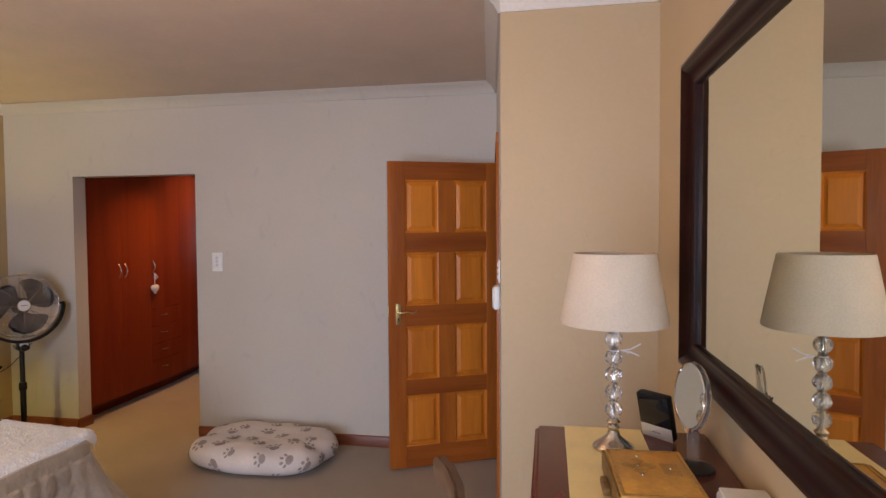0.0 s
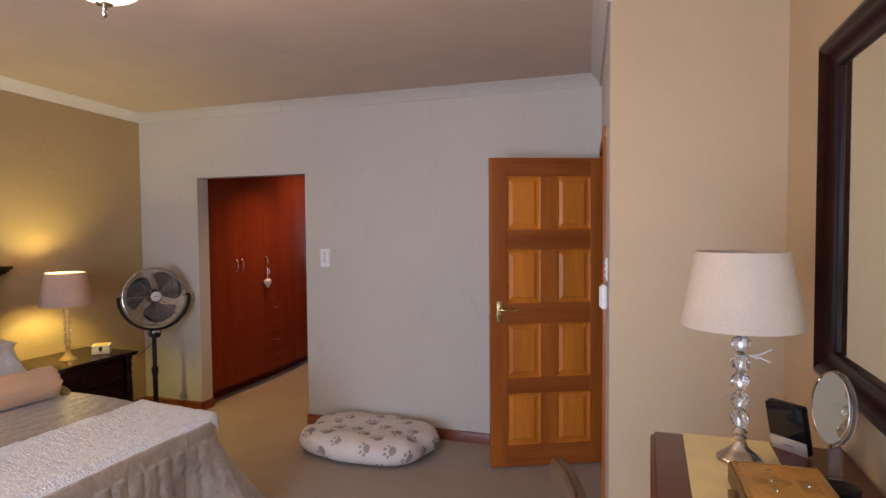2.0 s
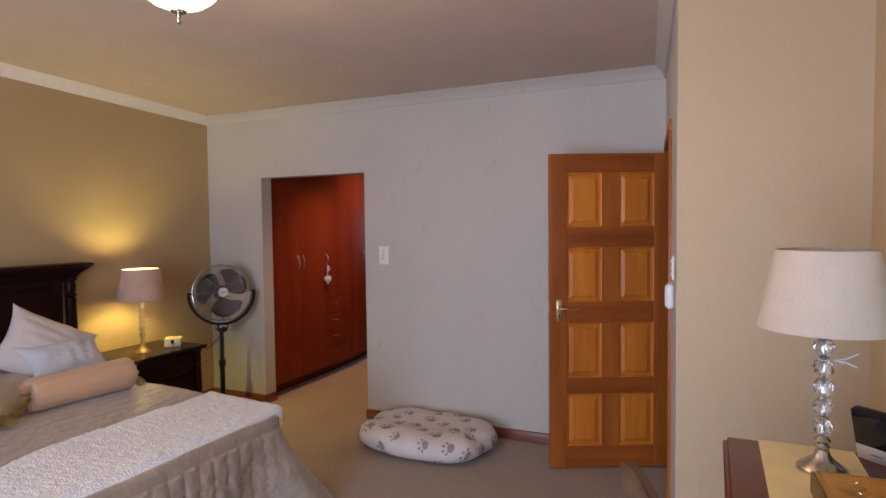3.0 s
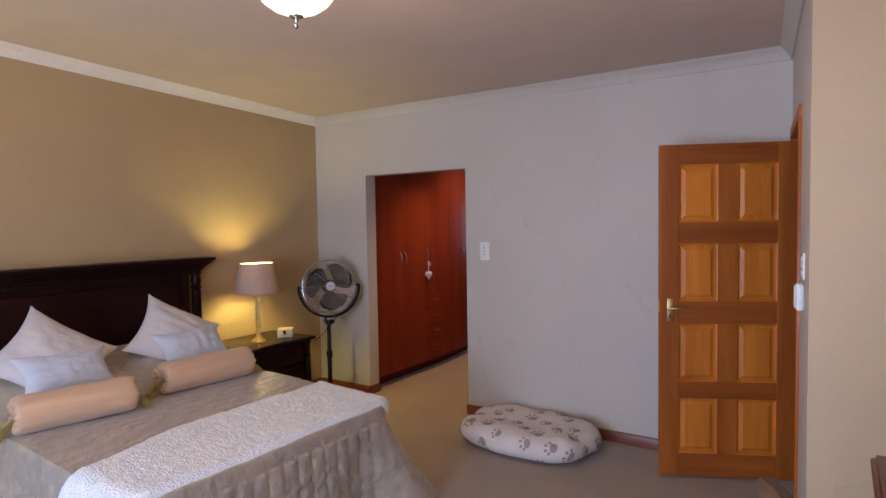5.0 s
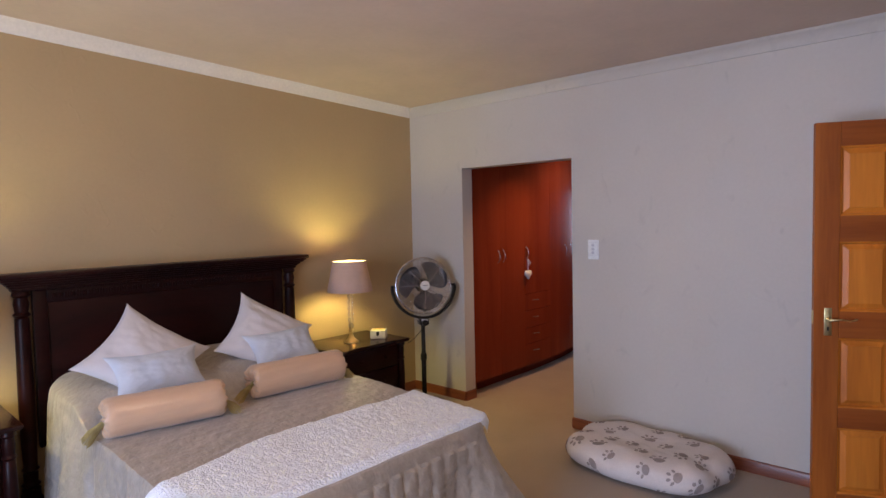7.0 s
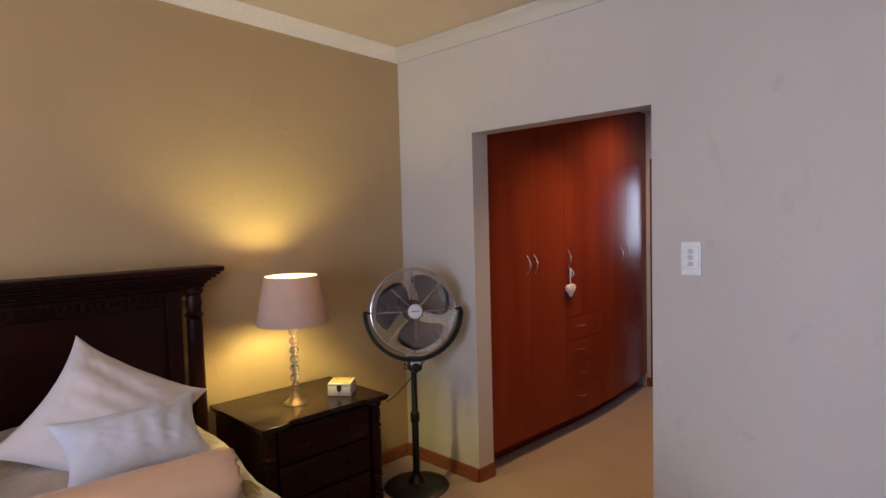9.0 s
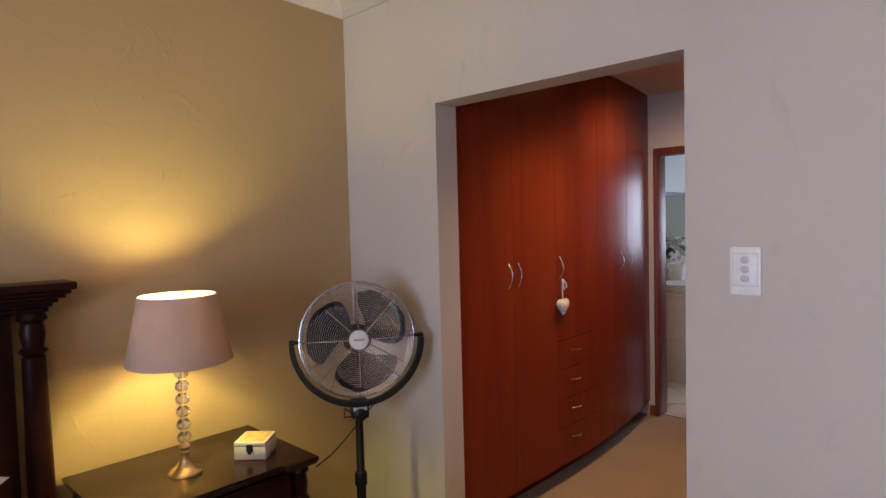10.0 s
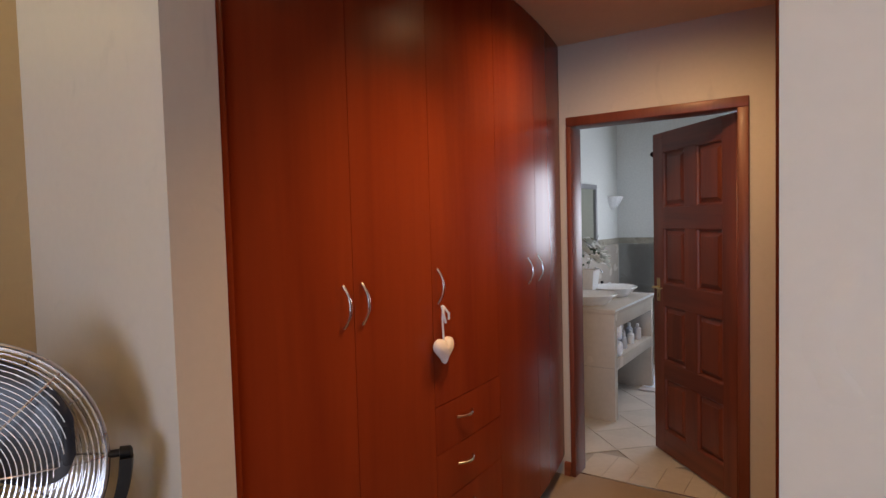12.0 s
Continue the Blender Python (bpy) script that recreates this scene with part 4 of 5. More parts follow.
ws = thing("wall_switch_plate", "white light switch plate on the entrance wall", "light switch")
ws.matrix_basis = frame_m
part("plate", boxed((-0.008, 0.235, 1.335), (0.0, 0.31, 1.445), 0.003), M_WHITE, ws)
for k in range(3):
    part("rocker", boxed((-0.013, 0.262, 1.352 + 0.029 * k), (-0.008, 0.285, 1.372 + 0.029 * k), 0.003), M_WHITE, ws)
# intercom handset below the switch, modelled as a plain rounded box
ic = thing("alarm_keypad", "rounded off-white plastic intercom unit on the entrance wall", "alarm unit")
ic.matrix_basis = frame_m
part("housing", boxed((-0.032, 0.235, 1.205), (0.0, 0.315, 1.318), 0.012, 4), M_WHITE, ic)
part("cover", boxed((-0.037, 0.243, 1.215), (-0.0322, 0.307, 1.308), 0.002), M_WHITE, ic)

sw = thing("light_switch", "white three-lever light switch plate by the passage opening", "light switch", (1.866, 6.0, 1.348))
part("plate", boxed((-0.042, -0.008, -0.071), (0.042, 0.0, 0.071), 0.003), M_WHITE, sw)
M_ROCKER = material("pale_grey_plastic", (0.56, 0.55, 0.58), 0.35, vary=0.02, bump=0)
# solid grey plate; its colour stands for the shade in the insert's gap
part("insert_gap", boxed((-0.0350, -0.0088, -0.0440), (0.0350, -0.0081, 0.0520), 0.0002), M_ROCKER, sw, "thin grey plate painted as the gap's shade round the insert")
part("insert", boxed((-0.0335, -0.0108, -0.0425), (0.0335, -0.0089, 0.0505), 0.001), M_WHITE, sw)
for k in range(3):
    rk = part("rocker", lathe(bmesh.new(), [(0.0, -0.0145), (0.7, -0.0142), (0.95, -0.0128), (1.0, -0.0109), (0.0, -0.0109)], seg=24, axis="y"), M_ROCKER, sw, "oval light grey rocker")
    rk.data.transform(Matrix.Diagonal((0.0125, 1, 0.0105, 1)))
    rk.location = (0, 0, -0.022 + 0.027 * k)

cl = thing("ceiling_light", "lit frosted glass bowl ceiling light with a nickel finial", "ceiling light", (2.79, 3.19, H))
part("canopy", lathe(bmesh.new(), [(0.075, 0.036), (0.075, 0.022), (0.045, 0.004), (0.010, -0.002), (0.006, -0.006)], seg=32), M_STEEL, cl)
part("rod", lathe(bmesh.new(), [(0.006, -0.005), (0.006, -0.345)], seg=10), M_STEEL, cl)
M_BOWL = glow("lit_frosted_glass", (1.0, 0.86, 0.62, 1), 2.6)
part("bowl", shell(bmesh.new(), [(0.012, -0.338), (0.042, -0.333), (0.076, -0.319), (0.104, -0.298), (0.128, -0.266), (0.144, -0.226), (0.152, -0.190), (0.158, -0.184)], seg=56, thick=0.004), M_BOWL, cl).visible_shadow = False
part("finial", lathe(bmesh.new(), [(0.0, -0.383), (0.007, -0.378), (0.009, -0.370), (0.005, -0.363), (0.008, -0.356), (0.006, -0.350), (0.022, -0.346), (0.024, -0.342), (0.006, -0.338)], seg=20), M_STEEL, cl)
bulb("ceiling_bulb", (2.79, 3.19, H - 0.24), 27, (1.0, 0.70, 0.40), 0.06)

# ---- the built-in wardrobe ----
WTOP = 2.398


def bow(y):
    """The wardrobe's front: straight, then bowing back to meet the bathroom wall."""
    return 0.605 - 0.16 * (max(0.0, y - 7.0) / 1.44) ** 2


def front_piece(name, y0, y1, z0, z1, parent, m=None, t=0.018, n=None, label=""):
    bm = bmesh.new()
    n = n or 1
    g, cols = 0.0015, []
    for k in range(n + 1):
        y = y0 + g + (y1 - y0 - 2 * g) * k / n
        x = bow(y)
        cols.append([bm.verts.new(p) for p in ((x - t, y, z0 + g), (x, y, z0 + g), (x, y, z1 - g), (x - t, y, z1 - g))])
    for a, b2 in zip(cols, cols[1:]):
        for j in range(4):
            bm.faces.new((a[j], a[(j + 1) % 4], b2[(j + 1) % 4], b2[j]))
    bm.faces.new(cols[0]), bm.faces.new(cols[-1])
    return part(name, bm, m or M_CHERRY, parent, label)


def bow_handle(parent, y, z, upright=True, ln=0.118):
    """A slim arched pull."""
    x = bow(y)
    pts = []
    for k in range(9):
        f = k / 8 * 2 - 1
        out = 0.026 * (1 - f * f) + 0.001
        pts.append((x + out, y, z + f * ln / 2) if upright else (x + out, y + f * ln / 2, z))
    return part("handle", tube(bmesh.new(), pts, [0.005, 0.004, 0.0035, 0.0045, 0.005, 0.0045, 0.0035, 0.004, 0.005], 8), M_STEEL, parent, "arched satin nickel handle")


ZB, WEND = 0.115, 8.440


def stock(bm, back, z0, z1, y0, y1):
    """A solid that follows the front's bow, set back from it."""
    line = [(0.02, y0), (bow(y0) - back, y0)] + [(bow(y0 + (y1 - y0) * k / 24) - back, y0 + (y1 - y0) * k / 24) for k in range(1, 25)] + [(0.02, y1)]
    lowv, topv = [bm.verts.new((x, y, z0)) for x, y in line], [bm.verts.new((x, y, z1)) for x, y in line]
    for k in range(len(line)):
        j = (k + 1) % len(line)
        bm.faces.new((lowv[k], lowv[j], topv[j], topv[k]))
    bm.faces.new(lowv), bm.faces.new(topv)
    return bm


wr = thing("wardrobe", "tall built-in wardrobe with bowed cherry red laminate doors and drawers", "wardrobe", (0.32, 7.1, 0))
part("carcass", stock(bmesh.new(), 0.021, ZB, WTOP, 6.152, WEND), M_MAHOG_RED, wr)
part("plinth", stock(bmesh.new(), 0.12, 0.0, ZB - 0.001, 6.152, WEND), M_CHERRY, wr, "cherry red plinth set back")
part("end_trim", boxed((0.575, 6.1305, 0.0), (0.619, 6.151, WTOP), 0.002), M_CHERRY, wr)
d1 = front_piece("door", 6.155, 6.555, ZB, WTOP, wr)
bow_handle(d1, 6.513, 1.230)
d2 = front_piece("door", 6.555, 6.940, ZB, WTOP, wr)
bow_handle(d2, 6.590, 1.230)
d3 = front_piece("door", 6.940, 7.425, 0.828, WTOP, wr, n=6)
bow_handle(d3, 6.972, 1.240)
for k, (z0, z1) in enumerate(((ZB, 0.328), (0.328, 0.490), (0.490, 0.662), (0.662, 0.828))):
    dr = front_piece("drawer", 6.940, 7.425, z0, z1, wr, n=6)
    bow_handle(dr, 7.125, (0.255, 0.424, 0.590, 0.760)[k], False, 0.10)
d4 = front_piece("door", 7.425, 7.895, ZB, WTOP, wr, n=10)
bow_handle(d4, 7.770, 1.222)
d5 = front_piece("door", 7.895, WEND - 0.002, ZB, WTOP, wr, n=12)
bow_handle(d5, 7.905 + 0.018, 1.222)

ht = thing("hanging_heart", "white fabric heart hanging by a ribbon from a wardrobe handle", "ornament", (0.632, 6.962, 1.203))
bm = bmesh.new()
n = 48
ring = []
rows = [(0.0, 1.0), (0.35, 0.97), (0.65, 0.85), (0.88, 0.6), (1.0, 0.0)]
for side in (1, -1):
    prev = None
    for d, sc in rows:
        cur = []
        for k in range(n):
            a = 2 * math.pi * k / n
            hx = 16 * math.sin(a) ** 3 / 17 * 0.056
            hz = (13 * math.cos(a) - 5 * math.cos(2 * a) - 2 * math.cos(3 * a) - math.cos(4 * a)) / 17 * 0.052
            cur.append(bm.verts.new((side * d * 0.020, hx * max(sc, 0.02), hz * max(sc, 0.02) - 0.172)))
        if prev:
            for k in range(n):
                bm.faces.new((prev[k], prev[(k + 1) % n], cur[(k + 1) % n], cur[k]))
        prev = cur
bmesh.ops.remove_doubles(bm, verts=bm.verts, dist=0.0002)
part("heart", bm, M_CUSHION, ht)
bm = bmesh.new()
tube(bm, [(0.0, 0.0, -0.03), (-0.004, 0.002, -0.07), (0.0, 0.0, -0.145)], 0.0035, 6)
tube(bm, [(0.004, 0.004, -0.035), (0.012, 0.018, -0.055), (0.010, 0.020, -0.075)], 0.004, 6)
tube(bm, [(0.004, -0.004, -0.035), (0.010, -0.012, -0.050), (0.008, 0.004, -0.085)], 0.004, 6)
lathe(bm, [(0.0, -0.042), (0.007, -0.036), (0.007, -0.030), (0.0, -0.024)], seg=10)
part("ribbon", bm, M_CUSHION_BLUE, ht, "pale lilac ribbon tied in a bow")

w2 = thing("wardrobe", "built-in wardrobe with cherry red laminate doors facing the first one", "wardrobe", (1.95, 7.0, 0))
part("carcass", boxed((1.700, 6.132, 0.0), (2.195, 7.9, WTOP), 0.002), M_MAHOG_RED, w2)
part("end_trim", boxed((1.677, 6.132, 0.0), (1.698, 6.16, WTOP), 0.002), M_CHERRY, w2)
for k in range(4):
    part("door", boxed((1.682, 6.162 + k * 0.43, 0.08), (1.699, 6.589 + k * 0.43, WTOP - 0.002), 0.002), M_CHERRY, w2)

for o in (wr, w2):
    for c in o.children:
        c.matrix_parent_inverse = o.matrix_basis.inverted()

M_SPOT = glow("lit_downlight", (1.0, 0.80, 0.5, 1), 30)
for x, y, w in ((1.15, 7.52, 11), (1.15, 6.80, 15)):
    dl = thing("downlight", "small round recessed downlight with a white rim, lit", "downlight", (x, y, 2.40), 0, "downlights in the passage")
    part("rim", lathe(bmesh.new(), [(0.030, -0.001), (0.040, -0.001), (0.042, -0.004), (0.040, -0.007), (0.030, -0.006), (0.030, -0.001)], seg=28), M_WHITE, dl)
    part("lens", lathe(bmesh.new(), [(0.029, -0.002), (0.029, -0.0045), (0.0, -0.0045)], seg=24), M_SPOT, dl)
    la = bpy.data.lights.new("downlight_beam", "SPOT")
    la.energy, la.color, la.spot_size, la.spot_blend, la.shadow_soft_size = w * 4, (1.0, 0.62, 0.29), radians(160 if y > 7 else 108), 0.8 if y > 7 else 1.0, 0.018
    new("downlight_beam", la).matrix_world = look((x, y, 2.388), (x - 0.05, y + (0.25 if y > 7 else 0.0), 1.0))

# ---- the bathroom ----
M_TILE = material("beige_wall_tile", (0.50, 0.44, 0.38), 0.25, scale=3, vary=0.06, fine=30, fine_vary=0.03, bump=0.02)
M_FTILE = material("pale_floor_tile", (0.58, 0.54, 0.49), 0.22, scale=3, vary=0.08, fine=30, fine_vary=0.03, bump=0.03)
M_GROUT = material("grout", (0.36, 0.33, 0.30), 0.9, vary=0.05, bump=0.1)
M_BPAINT = material("white_bathroom_paint", (0.72, 0.73, 0.70), 0.6, vary=0.02, bump=0.1)
M_CERAMIC = material("white_ceramic", (0.82, 0.83, 0.83), 0.08, vary=0.01, bump=0)
M_BORDER = material("border_tile", (0.34, 0.31, 0.25), 0.3, scale=20, vary=0.25, bump=0.05)
BW, BN, BE = -0.10, 11.20, 2.2
Y0 = BY + NW
structure("bathroom_subfloor", boxed((BW - 0.15, BY + 0.062, -0.12), (BE, BN + 0.15, -0.008)), M_GROUT, "grouted bathroom floor bed")
structure("wall_bathroom_west", boxed((BW - 0.15, Y0, 0), (BW, BN + 0.15, 2.5)), M_BPAINT, "white painted bathroom wall")
b = bmesh.new()
box(b, (BW, BN, 0), (0.62, BN + 0.15, 2.5))
box(b, (1.62, BN, 0), (BE, BN + 0.15, 2.5))
box(b, (0.62, BN, 0), (1.62, BN + 0.15, 1.0))
box(b, (0.62, BN, 1.95), (1.62, BN + 0.15, 2.5))
structure("wall_bathroom_north", b, M_BPAINT, "white painted bathroom wall with a window")
structure("wall_bathroom_east", boxed((BE, Y0, 0), (BE + 0.15, BN + 0.15, 2.5)), M_BPAINT, "white painted bathroom wall")
structure("bathroom_ceiling", boxed((BW - 0.15, Y0, 2.5), (BE + 0.15, BN + 0.15, 2.6)), M_BPAINT, "white bathroom ceiling")
b = bmesh.new()
for x in (0.62, 1.09, 1.575):
    box(b, (x, BN + 0.05, 1.0), (x + 0.045, BN + 0.09, 1.95), 0.003)
for z in (1.0, 1.905):
    box(b, (0.666, BN + 0.051, z), (1.574, BN + 0.089, z + 0.045), 0.003)
structure("bathroom_window_frame", b, M_WHITE, "white window frame")
wood_rod = thing("curtain_rod", "dark wooden curtain rod with a carved finial on the bathroom wall", "curtain rod", (0.9, BN - 0.06, 2.03))
part("rod", lathe(bmesh.new(), [(0.012, -0.60), (0.012, 0.85)], seg=12, axis="x"), M_MAHOG, wood_rod)
part("finial", lathe(bmesh.new(), [(0.012, -0.60), (0.022, -0.605), (0.014, -0.615), (0.030, -0.635), (0.022, -0.655), (0.0, -0.668)], seg=14, axis="x"), M_MAHOG, wood_rod)
part("bracket", boxed((-0.53, 0.0, -0.02), (-0.51, 0.058, 0.02), 0.003), M_MAHOG, wood_rod)

vt = thing("vanity", "tiled bathroom vanity with an open shelf and two round white basins", "vanity", (0.16, 9.94, 0))
def at_room(ob):
    ob.matrix_parent_inverse = ob.parent.matrix_basis.inverted()
    return ob
VY0, VY1, VX, VZ = 9.43, 10.47, 0.42, 0.80
at_room(part("worktop", boxed((BW, VY0 - 0.005, VZ - 0.035), (VX + 0.008, VY1 + 0.005, VZ), 0.003), M_TILE, vt, "beige tiled worktop with a white edge"))
at_room(part("fascia", boxed((VX - 0.02, VY0 + 0.0605, VZ - 0.135), (VX, VY1 - 0.0605, VZ - 0.036), 0.002), M_TILE, vt))
for y in (VY0, VY1 - 0.06):
    at_room(part("side_wall", boxed((BW, y, 0.0), (VX, y + 0.06, VZ - 0.0355), 0.002), M_TILE, vt))
at_room(part("shelf", boxed((BW, VY0 + 0.0605, 0.36), (VX, VY1 - 0.0605, 0.44), 0.002), M_TILE, vt))
for z in (0.38,):
    at_room(part("tile_joint", boxed((BW, VY0 - 0.0012, z), (VX - 0.001, VY0 - 0.0002, z + 0.004)), M_GROUT, vt))
at_room(part("edge_strip", boxed((VX + 0.0082, VY0 - 0.005, VZ - 0.014), (VX + 0.0105, VY1 + 0.005, VZ + 0.001)), M_CERAMIC, vt, "white tile edging strip"))
for y in (9.68, 10.20):
    ba = thing("basin", "round white ceramic vessel basin standing on the vanity", "basin", (0.16, y, VZ), 0, "basins on the vanity")
    part("bowl", lathe(bmesh.new(), [(0.0, 0.0), (0.12, 0.0), (0.13, 0.010), (0.150, 0.030), (0.185, 0.060), (0.20, 0.070), (0.203, 0.074), (0.198, 0.078), (0.178, 0.072), (0.12, 0.030), (0.0, 0.022)], seg=40), M_CERAMIC, ba)
    part("drain", lathe(bmesh.new(), [(0.022, 0.022), (0.022, 0.026), (0.0, 0.026)], seg=16), M_CHROME, ba)
    tp = thing("tap", "tall curved chrome tap behind the basin", "tap", (-0.05, y + 0.02, VZ), 0, "taps on the vanity")
    part("spout", tube(bmesh.new(), [(0, 0, 0), (0, 0, 0.16), (0.02, 0, 0.20), (0.06, 0, 0.22), (0.10, 0, 0.205), (0.115, 0, 0.18)], 0.011, 10), M_CHROME, tp)
    part("lever", tube(bmesh.new(), [(0, 0.0, 0.165), (-0.02, 0.0, 0.215), (-0.01, 0.0, 0.24)], 0.006, 8), M_CHROME, tp)

vs = thing("flower_vase", "square white vase filled with white roses and eucalyptus leaves", "vase", (-0.03, 10.02, VZ))
vs.matrix_basis = pose(0.02, 10.00, VZ) @ Matrix.Scale(1.2, 4)
bm = bmesh.new()
for r in range(1):
    a = [bm.verts.new((s * 0.045, t * 0.045, 0.0)) for s, t in ((-1, -1), (1, -1), (1, 1), (-1, 1))]
    b2 = [bm.verts.new((s * 0.066, t * 0.066, 0.19)) for s, t in ((-1, -1), (1, -1), (1, 1), (-1, 1))]
    c = [bm.verts.new((s * 0.058, t * 0.058, 0.19)) for s, t in ((-1, -1), (1, -1), (1, 1), (-1, 1))]
    d = [bm.verts.new((s * 0.05, t * 0.05, 0.15)) for s, t in ((-1, -1), (1, -1), (1, 1), (-1, 1))]
    for p, q in ((a, b2), (b2, c), (c, d)):
        for j in range(4):
            bm.faces.new((p[j], p[(j + 1) % 4], q[(j + 1) % 4], q[j]))
    bm.faces.new(a), bm.faces.new(d)
part("vase_body", bm, M_CERAMIC, vs, smooth=False)
M_LEAF = material("green_leaf", (0.06, 0.10, 0.045), 0.5, scale=20, vary=0.3, bump=0.1)
M_PETAL = material("white_petal", (0.74, 0.74, 0.68), 0.7, scale=30, vary=0.06, bump=0.1)
rnd = random.Random(11)
bm = bmesh.new()
for k in range(64):
    a, e, ln = rnd.uniform(0, 6.283), rnd.uniform(0.2, 1.4), rnd.uniform(0.03, 0.06)
    p = Vector((0.09 * math.cos(a) * math.cos(e), 0.09 * math.sin(a) * math.cos(e), 0.20 + 0.12 * math.sin(e))) * 1.0
    o = Vector((math.cos(a + rnd.uniform(-1, 1)), math.sin(a + rnd.uniform(-1, 1)), rnd.uniform(-0.3, 0.9))).normalized()
    sd = o.orthogonal().normalized() * ln * 0.3
    v = [bm.verts.new(p), bm.verts.new(p + o * ln * 0.5 + sd), bm.verts.new(p + o * ln), bm.verts.new(p + o * ln * 0.5 - sd + Vector((0, 0, 0.004)))]
    bm.faces.new(v)
tube(bm, [(0.0, 0.02, 0.2), (0.02, 0.06, 0.33), (0.05, 0.09, 0.42)], 0.002, 5)
part("foliage", bm, M_LEAF, vs, "small green leaves", smooth=False)
for k, (x, y, z) in enumerate(((0.07, -0.05, 0.26), (0.075, 0.03, 0.25), (0.02, -0.075, 0.31), (0.05, 0.085, 0.29), (0.06, -0.01, 0.33), (0.0, 0.03, 0.37), (0.02, 0.10, 0.24), (-0.02, -0.04, 0.36))):
    bm = bmesh.new()
    for j in range(14):
        a, q = j * 2.4, j / 14
        r = 0.006 + 0.026 * q
        c = Vector((r * math.cos(a), r * math.sin(a), 0.012 - 0.016 * q))
        tilt = Vector((math.cos(a), math.sin(a), 0.9 - q * 0.7)).normalized()
        sd = Vector((-math.sin(a), math.cos(a), 0)) * 0.017
        up = tilt.cross(sd).normalized() * 0.0
        p0, p1 = c - tilt * 0.004, c + tilt * 0.026
        v = [bm.verts.new(p0 - sd * 0.5), bm.verts.new(p0 + sd * 0.5), bm.verts.new((p0 + p1) / 2 + sd), bm.verts.new(p1 + sd * 0.35), bm.verts.new(p1 - sd * 0.35), bm.verts.new((p0 + p1) / 2 - sd)]
        bm.faces.new(v)
    ob = part("rose", bm, M_PETAL, vs, "white rose bloom", smooth=False)
    ob.matrix_basis = pose(x * 1.25, y * 1.25, z, rnd.uniform(-30, 30), rnd.uniform(10, 50), 0) @ Matrix.Scale(1.35, 4)

mr = thing("wall_mirror", "rectangular wall mirror in a grey frame above the basins", "mirror", (BW, 9.95, 1.47))
part("glass", boxed((0.0, -0.55, -0.23), (0.012, 0.55, 0.23)), M_MIRROR, mr)
bm = bmesh.new()
for lo, hi in (((0.0, -0.59, 0.23), (0.025, 0.59, 0.27)), ((0.0, -0.59, -0.27), (0.025, 0.59, -0.23)), ((0.0, -0.59, -0.2298), (0.025, -0.55, 0.2298)), ((0.0, 0.55, -0.2298), (0.025, 0.59, 0.2298))):
    box(bm, lo, hi, 0.004)
part("frame", bm, M_GREY, mr)
sc = thing("wall_sconce", "shell shaped white plaster uplighter on the bathroom wall", "wall light", (BW, 11.02, 1.60))
bm = bmesh.new()
seg = 15
rows = []
for j, (r, z) in enumerate(((0.02, -0.075), (0.055, -0.045), (0.085, 0.0), (0.105, 0.045))):
    rows.append([bm.verts.new((max(0.0, (r * (1 + 0.06 * (k % 2))) * math.sin(math.pi * k / seg)), 1.25 * r * math.cos(math.pi * k / seg), z)) for k in range(seg + 1)])
for a, b2 in zip(rows, rows[1:]):
    for k in range(seg):
        bm.faces.new((a[k], a[k + 1], b2[k + 1], b2[k]))
bm.faces.new(rows[0])
bm.faces.new(rows[-1])
part("shell", bm, M_CERAMIC, sc, smooth=False)

rnd = random.Random(3)
for k, (y, h, r) in enumerate(((9.60, 0.10, 0.055), (9.60, 0.10, 0.055))):
    tw = thing("folded_towel", "rolled white hand towel lying on the open shelf", "towel", (0.320, y - 0.035, 0.44 + 0.062 + k * 0.116), 8 * k, "towels on the shelf")
    bm = lathe(bmesh.new(), [(0.0, -0.096), (0.036, -0.104), (0.056, -0.096), (0.061, 0.0), (0.056, 0.096), (0.048, 0.104), (0.036, 0.098), (0.020, 0.104), (0.0, 0.096)], seg=20, axis="x")
    part("roll", bm, M_THROW, tw)
for k in range(6):
    y, h = 9.76 + 0.098 * k, (0.15, 0.12, 0.16, 0.11, 0.15, 0.13)[k]
    bt = thing("toiletry_bottle", "pale toiletry bottle standing on the open shelf", "bottle", (0.31 + 0.04 * (k % 2), y, 0.44), 0, "bottles on the shelf")
    part("bottle_body", lathe(bmesh.new(), [(0.0, 0.0), (0.026, 0.0), (0.028, 0.006), (0.028, h * 0.68), (0.012, h * 0.8), (0.010, h * 0.84)], seg=16), (M_WHITE, M_CUSHION_BLUE, M_CUSHION)[k % 3], bt)
    part("cap", lathe(bmesh.new(), [(0.013, h * 0.84), (0.013, h), (0.0, h)], seg=12), M_WHITE, bt)
for k, (x, y, h, m) in enumerate(((0.02, 10.36, 0.10, M_BLACK), (0.07, 10.40, 0.085, M_WHITE), (0.13, 10.42, 0.07, M_MAHOG_RED), (0.20, 10.43, 0.075, M_MAHOG_RED))):
    bt = thing("perfume_bottle", "small bottle standing at the end of the vanity", "bottle", (x, y, VZ), 0, "small bottles on the vanity")
    part("bottle_body", boxed((-0.018, -0.014, 0.0), (0.018, 0.014, h * 0.7), 0.004), M_WHITE, bt)
    part("cap", boxed((-0.010, -0.010, h * 0.7), (0.010, 0.010, h), 0.002), m, bt)
mt = thing("bath_mat", "cream tufted bath mat on the tiled floor", "mat", (0.62, 10.75, 0.0))
part("pile", boxed((-0.27, -0.38, 0.0), (0.27, 0.38, 0.018), 0.008), M_THROW, mt)

